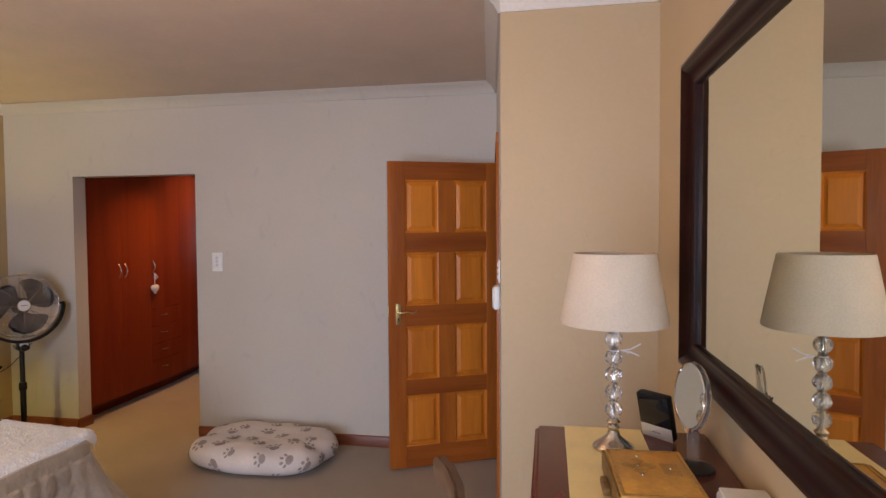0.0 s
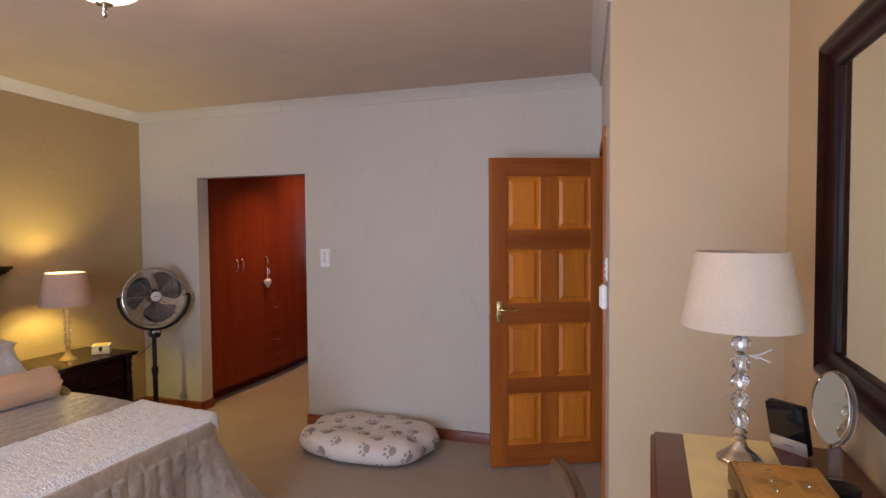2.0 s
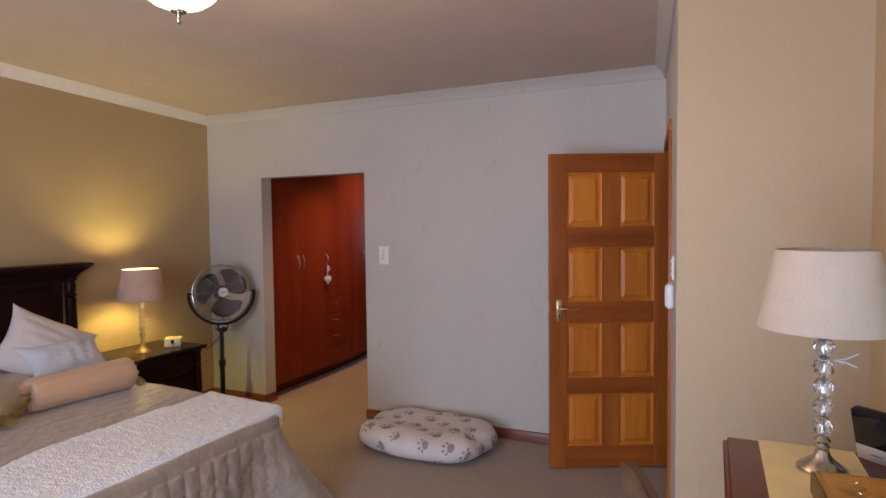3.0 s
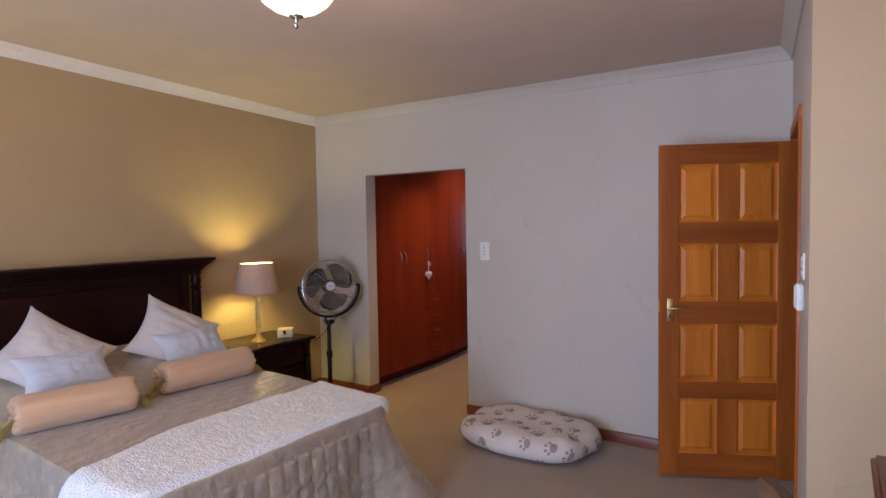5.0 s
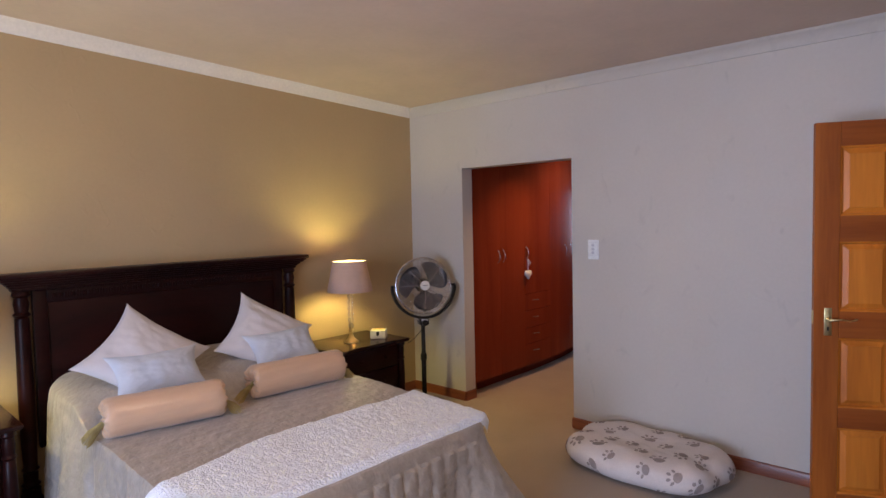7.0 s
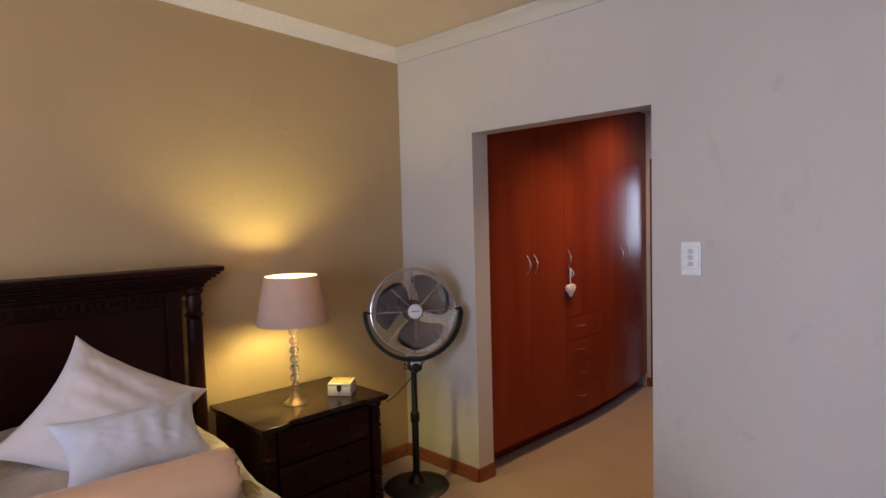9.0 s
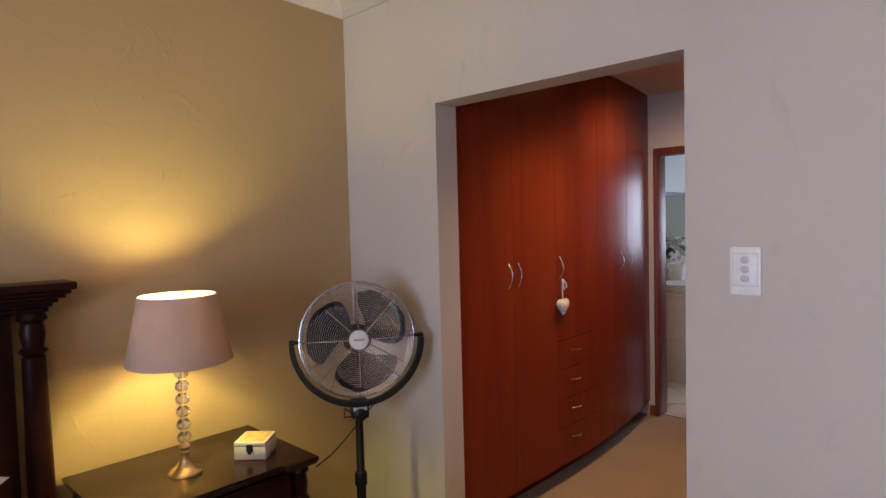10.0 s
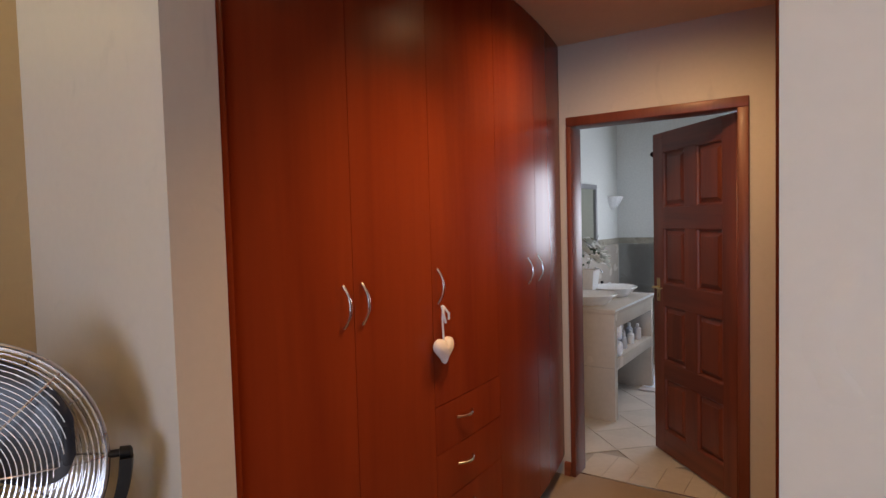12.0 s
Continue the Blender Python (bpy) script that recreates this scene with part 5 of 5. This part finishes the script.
bd = new("door_bathroom")
bd.matrix_basis = pose(DX1 - 0.004, BY + NW - 0.02, 0, 0, 0, 180 - 46)
tagged(bd, "open eight-panel dark red stained timber door", "", "", "structure")
panelled_door(bd, 0.775, 1.94, M_RSTILE, M_RRAIL, M_RSTILE)
for side in (1, -1):
    lever_handle(bd, 0.775 - 0.055, 1.02, -1, side)
structure("threshold", boxed((DX0, BY + 0.052, -0.004), (DX1, BY + 0.064, 0.004), 0.001), M_STEEL, "metal carpet edging strip")

bm = boxed((-0.28, -0.42, 0.001), (0.28, 0.42, 0.014), 0.006, 3)
part("bath_mat", bm, M_CUSHION, None, "cream cotton bath mat lying on the tiled bathroom floor", category="bath mat").matrix_basis = pose(0.62, 10.70, 0.002)

# ---- the chest by the niche, the big mirror and what stands on the chest ----
CZ = 1.0
ch = thing("chest_of_drawers", "red mahogany chest of drawers with moulded top under a wall mirror", "chest of drawers", (4.55, 3.0, 0))
CY0, CY1, CX0, CX1 = 2.36, 3.668, 4.308, 4.795
def at_home(ob):
    ob.matrix_parent_inverse = ob.parent.matrix_basis.inverted()
    return ob
bm = bmesh.new()
for z0, z1, g in ((CZ - 0.012, CZ, 0.010), (CZ - 0.030, CZ - 0.0125, 0.0), (CZ - 0.046, CZ - 0.0305, 0.014), (CZ - 0.060, CZ - 0.0465, 0.022)):
    at_home(part("top" if z1 == CZ else "moulding", boxed((CX0 + g, CY0 + g, z0), (CX1, CY1 - g, z1), 0.0055, 3), M_MAHOG_RED, ch))
at_home(part("carcass", boxed((CX0 + 0.045, CY0 + 0.03, 0.09), (CX1, CY1 - 0.03, CZ - 0.0605), 0.004), M_MAHOG_RED, ch))
at_home(part("plinth", boxed((CX0 + 0.03, CY0 + 0.02, 0.0), (CX1, CY1 - 0.02, 0.0895), 0.006), M_MAHOG_RED, ch))
for k in range(4):
    z = 0.11 + k * 0.205
    d = at_home(part("drawer", boxed((CX0 + 0.030, CY0 + 0.07, z), (CX0 + 0.0445, CY1 - 0.07, z + 0.19), 0.004), M_MAHOG_RED, ch))
    for y in (2.7, 3.33):
        part("knob", lathe(bmesh.new(), [(0.0, CX0 + 0.004), (0.015, CX0 + 0.006), (0.016, CX0 + 0.014), (0.007, CX0 + 0.022), (0.006, CX0 + 0.030)], (0, y, z + 0.095), 14, "x"), M_BRASS, d, "round brass knob")

rn = thing("table_runner", "cream and gold satin table runner lying along the chest top", "table runner", (4.50, 3.0, CZ))
M_RUNNER = material("cream_satin_runner", (0.88, 0.70, 0.31), 0.35, scale=9, vary=0.07, fine=120, fine_vary=0.03, bump=0.15, sheen=0.2)
bm = bmesh.new()
n = 60
rows = []
for k in range(n + 1):
    y = -0.58 + (0.655 + 0.58) * k / n
    rows.append([bm.verts.new((x, y, 0.0022 + 0.0012 * noise.noise((x * 8, y * 8, 5)))) for x in [-0.105 + 0.0275 * j for j in range(9)]])
for a, b2 in zip(rows, rows[1:]):
    for j in range(8):
        bm.faces.new((a[j], a[j + 1], b2[j + 1], b2[j]))
part("cloth", bm, M_RUNNER, rn)

dl = bead_lamp((4.521, 3.49, CZ + 0.004), 0.528, 0.107, 0.141, 0.188, 0.055, 0.080, 5, 0.0235, M_SHADE_LINEN, M_STEEL,
               "unlit table lamp with cream linen shade, crystal beads and nickel foot")
bm = bmesh.new()
for s, e in ((1, (0.050, 0.004, 0.018)), (1, (0.045, -0.006, -0.012)), (-1, (0.020, 0.01, -0.01))):
    p0 = Vector((0.020, 0.0, 0.266))
    tube(bm, [p0, p0 + Vector((e[0] * 0.5, e[1], e[2] * 0.2)), p0 + Vector(e)], 0.0022, 5)
tube(bm, [(0.0125 * math.cos(a * 0.5236), 0.0125 * math.sin(a * 0.5236), 0.266) for a in range(12)], 0.002, 5, True)
part("ribbon", bm, M_CUSHION, dl, "thin white ribbon tied round the stem")

bk = thing("photo_album", "old tan leather album with metal studs lying on the runner", "album", (4.578, 3.215, CZ + 0.004), 2)
M_LEATHER = material("tan_leather", (0.56, 0.28, 0.06), 0.38, scale=14, vary=0.22, fine=90, fine_vary=0.10, bump=0.35, dist=0.002)
M_LEATHER_D = material("dark_tooled_leather", (0.20, 0.11, 0.035), 0.45, scale=40, vary=0.3, fine=120, fine_vary=0.2, bump=0.5, dist=0.002)
M_PAGES = material("page_edges", (0.55, 0.46, 0.30), 0.8, scale=3, vary=0.05, fine=200, fine_vary=0.25, bump=0.4, stretch=(1, 1, 12))
part("back_cover", boxed((-0.088, -0.130, 0.0), (0.088, 0.130, 0.006), 0.002), M_LEATHER_D, bk)
part("pages", boxed((-0.080, -0.124, 0.0062), (0.083, 0.124, 0.042), 0.001), M_PAGES, bk)
part("front_cover", boxed((-0.088, -0.130, 0.0422), (0.088, 0.130, 0.050), 0.003), M_LEATHER, bk)
part("spine", boxed((-0.096, -0.130, 0.001), (-0.0885, 0.130, 0.049), 0.003), M_LEATHER_D, bk)
bm = bmesh.new()
for lo, hi in (((-0.086, -0.128, 0.0502), (0.086, -0.120, 0.0515)), ((-0.086, 0.120, 0.0502), (0.086, 0.128, 0.0515)), ((-0.086, -0.1198, 0.0502), (-0.078, 0.1198, 0.0515)), ((0.078, -0.1198, 0.0502), (0.086, 0.1198, 0.0515))):
    box(bm, lo, hi, 0.0005, 1)
for a in range(4):
    cx, cy = 0.022 * math.cos(a * 1.571) - 0.025, 0.028 * math.sin(a * 1.571) + 0.03
    lathe(bm, [(0.014, 0.0502), (0.016, 0.0515), (0.011, 0.0522), (0.010, 0.0512), (0.0, 0.0512)], (cx, cy, 0), 18)
box(bm, (0.022, -0.015, 0.0502), (0.062, 0.050, 0.0516), 0.0006, 1)
M_TOOLED = material("tooled_leather_relief", (0.40, 0.21, 0.05), 0.45, scale=40, vary=0.3, fine=120, fine_vary=0.2, bump=0.5, dist=0.002)
part("tooling", bm, M_TOOLED, bk, "dark tooled border and rosettes")
for x, y in ((-0.025, 0.03), (0.042, 0.018), (-0.025, -0.02), (-0.02, 0.085)):
    part("stud", lathe(bmesh.new(), [(0.0045, 0.0512), (0.004, 0.0535), (0.0, 0.0548)], (x, y, 0), 12), M_STEEL, bk, "small shiny metal stud")
part("strap", boxed((-0.112, -0.045, 0.008), (-0.0965, 0.025, 0.026), 0.003), M_LEATHER_D, bk)

ck = thing("digital_clock", "small silver and black digital clock leaning back on the chest", "clock", (4.655, 3.595, CZ), -44)
hold = new("clock_body")
hold.parent = ck
hold.matrix_basis = pose(0, 0, 0, 14, 0, 0)
part("casing", boxed((-0.050, 0.0, 0.0), (0.050, 0.024, 0.135), 0.006), M_BLACK, hold)
M_SCREEN = material("black_glass_screen", (0.012, 0.012, 0.014), 0.06, vary=0.02, bump=0)
M_SILVER = material("silver_plastic", (0.62, 0.60, 0.58), 0.35, 0.3, vary=0.03, bump=0)
part("face", boxed((-0.049, -0.003, 0.001), (0.049, -0.0002, 0.040), 0.001), M_SILVER, hold)
part("screen", boxed((-0.049, -0.003, 0.0405), (0.049, -0.0002, 0.134), 0.001), M_SCREEN, hold)
part("label_mark", boxed((-0.014, -0.0036, 0.018), (0.014, -0.0032, 0.022)), M_GREY, hold)
part("stand", boxed((-0.02, 0.022, 0.0), (0.02, 0.05, 0.008), 0.002), M_GREY, hold)

vm = thing("vanity_mirror", "round magnifying mirror in a clear acrylic ring on a clear stand", "mirror", (4.703, 3.385, CZ), -76)
M_ACRYL = material("clear_acrylic", (0.93, 0.94, 0.94), 0.04, vary=0.0, fine_vary=0.0, bump=0, trans=0.95, ior=1.15)
part("foot", lathe(bmesh.new(), [(0.0, 0.0), (0.050, 0.0), (0.052, 0.004), (0.049, 0.008), (0.016, 0.014), (0.0, 0.014)], seg=36), M_ACRYL, vm)
part("stem", lathe(bmesh.new(), [(0.016, 0.014), (0.0155, 0.09), (0.010, 0.098), (0.0, 0.098)], seg=20), M_ACRYL, vm)
hd = new("mirror_head")
hd.parent = vm
hd.matrix_basis = pose(0, -0.004, 0.184, -6, 0, 0) @ Matrix.Diagonal((1.0, 1, 1.03, 1))
part("ring", lathe(bmesh.new(), [(0.072, -0.006), (0.079, -0.0055), (0.081, 0.0), (0.079, 0.0055), (0.072, 0.006)], seg=56, axis="y"), M_ACRYL, hd)
part("glass", lathe(bmesh.new(), [(0.0738, -0.0095), (0.0738, -0.0080), (0.0, -0.0080)], seg=48, axis="y"), M_MIRROR, hd)
part("bezel", tube(bmesh.new(), [(0.0755 * math.cos(a * math.pi / 24), -0.0095, 0.0755 * math.sin(a * math.pi / 24)) for a in range(48)], 0.0022, 6, True), M_CHROME, hd)
part("pivot", lathe(bmesh.new(), [(0.010, -0.088), (0.012, -0.080), (0.012, -0.074)], seg=16), M_CHROME, hd)

tr = thing("tissue_box", "cream plastic box standing on the chest by the wall", "box", (4.742, 3.055, CZ))
part("box_body", boxed((-0.05, -0.09, 0.0), (0.05, 0.09, 0.055), 0.008), M_WHITE, tr)
part("lid", boxed((-0.046, -0.086, 0.0555), (0.046, 0.086, 0.062), 0.004), M_WHITE, tr)

wm = thing("wall_mirror", "large wall mirror in a wide dark mahogany frame above the chest", "mirror", (4.80, 3.03, 1.635))
Y0m, Y1m, Z0m, Z1m = -0.73, 0.73, -0.455, 0.455
PROF = [(0.0, 0.0), (0.0, 0.052), (0.006, 0.060), (0.016, 0.062), (0.026, 0.056), (0.040, 0.040), (0.056, 0.034), (0.066, 0.036), (0.074, 0.032), (0.076, 0.022), (0.076, 0.0)]
bm = bmesh.new()
loops = []
for inset, out in PROF:
    loops.append([bm.verts.new((-out, y, z)) for y, z in ((Y0m + inset, Z0m + inset), (Y1m - inset, Z0m + inset), (Y1m - inset, Z1m - inset), (Y0m + inset, Z1m - inset))])
for a, b2 in zip(loops, loops[1:]):
    for j in range(4):
        bm.faces.new((a[j], a[(j + 1) % 4], b2[(j + 1) % 4], b2[j]))
part("frame", bm, M_MAHOG, wm)
part("glass", boxed((-0.022, Y0m + 0.077, Z0m + 0.077), (-0.004, Y1m - 0.077, Z1m - 0.077)), M_MIRROR, wm)

cr = thing("armchair", "dark wooden chair with a curved top rail beside the chest", "chair", (3.97, 2.71, 0))
def at_chair(ob):
    ob.matrix_parent_inverse = ob.parent.matrix_basis.inverted()
    return ob
M_CHAIR = wood("aged_brown_wood", (0.025, 0.012, 0.008, 1), (0.15, 0.08, 0.045, 1), 0.3, 0.2, (16, 4, 16))
rail = [(4.135, 2.990, 1.150), (4.165, 2.945, 1.148), (4.190, 2.880, 1.142), (4.205, 2.80, 1.138), (4.210, 2.71, 1.136), (4.205, 2.62, 1.138), (4.190, 2.54, 1.142), (4.165, 2.475, 1.148), (4.135, 2.43, 1.150)]
bm = bmesh.new()
prev = None
for k, p in enumerate(rail):
    q = Vector(rail[min(k + 1, 8)]) - Vector(rail[max(k - 1, 0)])
    o = Vector((q.y, -q.x, 0)).normalized()
    p = Vector(p)
    sec = [bm.verts.new(p + o * a + Vector((0, 0, c))) for a, c in ((-0.009, -0.055), (0.009, -0.055), (0.013, -0.022), (0.014, -0.008), (0.009, 0.0), (0.003, -0.005), (-0.003, -0.001), (-0.009, 0.0), (-0.014, -0.008), (-0.013, -0.022))]
    if prev:
        for j in range(10):
            bm.faces.new((prev[j], prev[(j + 1) % 10], sec[(j + 1) % 10], sec[j]))
    else:
        bm.faces.new(sec)
    prev = sec
bm.faces.new(prev)
at_chair(part("top_rail", bm, M_CHAIR, cr))
for s in (-1, 1):
    y = 2.71 + s * 0.235
    at_chair(part("back_post", tube(bmesh.new(), [(4.185, y, 0.0), (4.165, y, 0.25), (4.155, y, 0.50), (4.165, y, 0.80), (4.178, y, 1.06)], 0.017, 10), M_CHAIR, cr))
    at_chair(part("front_leg", tube(bmesh.new(), [(3.745, y, 0.0), (3.745, y, 0.44)], [0.014, 0.020], 10), M_CHAIR, cr))
for s in (-1, 0, 1):
    at_chair(part("slat", boxed((4.160, 2.71 + s * 0.11 - 0.022, 0.50), (4.172, 2.71 + s * 0.11 + 0.022, 1.06), 0.004), M_CHAIR, cr))
at_chair(part("seat", boxed((3.72, 2.46, 0.44), (4.17, 2.96, 0.475), 0.014, 3), M_CHAIR, cr))

# ---- the pet bed ----
DBX, DBY, DBA, DBB, DBH = 2.415, 5.625, 0.515, 0.357, 0.192


PET_PROFILE = []


def pet_profile():
    """(arc length, radius, height) down the cushion's side, in units of its radius."""
    arc, last = 0.0, None
    for k in range(401):
        f = math.pi * 0.93 * k / 400
        r, c = math.sin(f) ** 0.42, math.cos(f)
        z = 0.5 + 0.5 * math.copysign(abs(c) ** 0.8, c)
        if last:
            arc += math.hypot(r - last[0], (z - last[1]) * DBH / 0.41)
        last = (r, z)
        PET_PROFILE.append((arc, r, z))


pet_profile()
PET_ARC = PET_PROFILE[-1][0]


def pet_point(arc, a):
    """The cover at an arc length from the middle, in direction a."""
    lo = 0
    while lo < 399 and PET_PROFILE[lo + 1][0] < arc:
        lo += 1
    (s0, r0, z0), (s1, r1, z1) = PET_PROFILE[lo], PET_PROFILE[lo + 1]
    f = min(1.0, max(0.0, (arc - s0) / max(s1 - s0, 1e-9)))
    r, z = r0 + (r1 - r0) * f, z0 + (z1 - z0) * f
    k = r * (1 - 0.06 * math.cos(4 * a) + 0.020 * math.sin(3 * a + 0.6) + 0.016 * math.sin(7 * a))
    u, v = r * math.cos(a), r * math.sin(a)
    lift = 0.012 * noise.noise((u * 2.2, v * 2.2, 7)) + 0.010 * math.sin(9 * a + 1) * r ** 4 + 0.004 * noise.noise((u * 9, v * 9, 3)) + 0.002 * noise.noise((u * 22, v * 22, z * 9))
    zz = max(0.002, (DBH * (1 - 0.10 * math.exp(-(u * u + v * v) / 0.3)) + lift) * z)
    return Vector((DBA * k * math.cos(a), DBB * k * math.sin(a), zz))


pb = thing("pet_bed", "cream fabric pet bed with grey-brown paw prints lying on the carpet", "pet bed", (DBX, DBY, 0), -4)
M_PET = material("cream_canvas", (0.66, 0.58, 0.54), 0.9, scale=8, vary=0.05, fine=160, fine_vary=0.06, bump=0.5, dist=0.002, sheen=0.2)
M_PAW = material("grey_brown_print", (0.32, 0.26, 0.24), 0.9, scale=20, vary=0.12, fine=160, fine_vary=0.10, bump=0.4)
bm = bmesh.new()
seg = 96
rings = []
for q in range(1, 31):
    rings.append([bm.verts.new(pet_point(PET_ARC * q / 30, 2 * math.pi * k / seg)) for k in range(seg)])
for a, b2 in zip(rings, rings[1:]):
    for k in range(seg):
        bm.faces.new((a[k], a[(k + 1) % seg], b2[(k + 1) % seg], b2[k]))
bm.faces.new(rings[0]), bm.faces.new(rings[-1])
part("cushion", bm, M_PET, pb)

bm = bmesh.new()
rnd = random.Random(21)


def blob(bm, cx, cy, a, b2, turn):
    """A printed patch on the cushion; metres in the cushion's plane, laid just above its surface."""
    cen, rim = None, []
    for ring, n in ((0, 1), (0.55, 10), (1.0, 10)):
        cur = []
        for k in range(n):
            t = 2 * math.pi * k / n
            x, y = ring * a * math.cos(t), ring * b2 * math.sin(t)
            px, py = cx + x * math.cos(turn) - y * math.sin(turn), cy + x * math.sin(turn) + y * math.cos(turn)
            cur.append(bm.verts.new(lift_pet(px, py)))
        if ring == 0:
            cen = cur[0]
        elif ring < 1:
            for k in range(n):
                bm.faces.new((cen, cur[k], cur[(k + 1) % n]))
        else:
            for k in range(n):
                bm.faces.new((rim[k], cur[k], cur[(k + 1) % n], rim[(k + 1) % n]))
        rim = cur


def lift_pet(px, py):
    """The unrolled cover: the print runs on down the side."""
    arc, a = math.hypot(px / DBA, py / DBB), math.atan2(py / DBB, px / DBA)
    arc = min(arc, PET_ARC * 0.98)
    p = pet_point(arc, a)
    n = (pet_point(arc + 0.02, a) - pet_point(arc - 0.02, a)).cross(pet_point(arc, a + 0.03) - pet_point(arc, a - 0.03)).normalized()
    if arc < 0.03:
        n = Vector((0, 0, 1))
    return p + n * 0.0022


placed = []
for k in range(4000):
    cx, cy = rnd.uniform(-0.72, 0.72), rnd.uniform(-0.52, 0.52)
    if math.hypot(cx / DBA, cy / DBB) > 1.42 or any(math.hypot(cx - a, cy - c) < 0.125 for a, c in placed):
        continue
    placed.append((cx, cy))
    s, turn = rnd.uniform(1.05, 1.3), rnd.choice((0.5, 1.2, 1.9, 2.6, -0.4)) + rnd.uniform(-0.3, 0.3)
    blob(bm, cx, cy, 0.027 * s, 0.021 * s, turn)
    for j in range(4):
        t = turn + math.pi / 2 + radians(-57 + 38 * j)
        d = (0.037 if j in (0, 3) else 0.043) * s
        blob(bm, cx + d * math.cos(t), cy + d * math.sin(t), 0.011 * s, 0.0078 * s, t)
part("paw_print", bm, M_PAW, pb, "printed grey-brown paws", kind="stuff")

# ---- tiles of the bathroom ----
tiles = tagged(new("bathroom_floor"), "pale glazed floor tiles laid diagonally", "", "", "structure")
S = 0.33
mesh = None
ca = math.sqrt(0.5)
for i in range(-9, 10):
    for j in range(-9, 10):
        u, v = (i + 0.5) * S, (j + 0.5) * S
        x, y = 1.05 + (u - v) * ca, 9.88 + (u + v) * ca
        if not (BW - 0.18 < x < BE + 0.18 and BY + 0.25 < y < BN + 0.18) or (y > BY + 0.06 and y - BY < 0.30 and not (0.2 < x < 1.6)):
            continue
        if y - S * 0.7 < BY + 0.066:
            continue
        if mesh is None:
            mesh = boxed((-S / 2 + 0.002, -S / 2 + 0.002, -0.008), (S / 2 - 0.002, S / 2 - 0.002, 0.0), 0.0012, 1)
            ob = part("tile", mesh, M_FTILE, tiles)
            mesh = ob.data
        else:
            ob = new("tile", mesh)
            ob.parent = tiles
        ob.matrix_basis = pose(x, y, 0, 0, 0, 45)
b = bmesh.new()
# cut tiles along the threshold
for k in range(6):
    x0, x1 = DX0 - 0.03 + k * 0.145, DX0 - 0.03 + (k + 1) * 0.145
    box(b, (x0 + 0.001, BY + 0.066, -0.0075), (x1 - 0.001, BY + 0.40, -0.001))
part("cut_tile", b, M_FTILE, tiles, kind="stuff")
dado = tagged(new("bathroom_dado"), "beige wall tiles with a narrow patterned border", "", "", "structure")
mw, mh = 0.30, 0.395
m1 = None
for row in range(3):
    for k in range(9):
        y = Y0 + 0.002 + k * mw
        if y + mw > BN:
            continue
        if m1 is None:
            o = part("tile", boxed((0, 0.001, 0.001), (0.008, mw - 0.001, mh - 0.002), 0.001, 1), M_TILE, dado)
            m1 = o.data
        else:
            o = new("tile", m1)
            o.parent = dado
        o.matrix_basis = pose(BW, y, row * mh)
    for k in range(7):
        if BW + 0.009 + (k + 1) * mw > 0.82 and row * mh + mh > 1.0:
            continue
        o = new("tile", m1)
        o.parent = dado
        o.matrix_basis = pose(BW + 0.009 + k * mw + mw, BN, row * mh, 0, 0, 90)
b = bmesh.new()
for row in range(3):
    box(b, (BW, Y0 + 0.003 + 8 * mw, row * mh + 0.001), (BW + 0.008, BN - 0.0085, (row + 1) * mh - 0.002), 0.001, 1)
part("cut_tile", b, M_TILE, dado, kind="stuff")
b = box(bmesh.new(), (BW, Y0, 3 * mh + 0.001), (BW + 0.010, BN - 0.011, 3 * mh + 0.060), 0.002, 1)
box(b, (BW, BN - 0.010, 3 * mh + 0.001), (0.62, BN, 3 * mh + 0.060), 0.002, 1)
part("border", b, M_BORDER, dado, "narrow patterned border tiles")
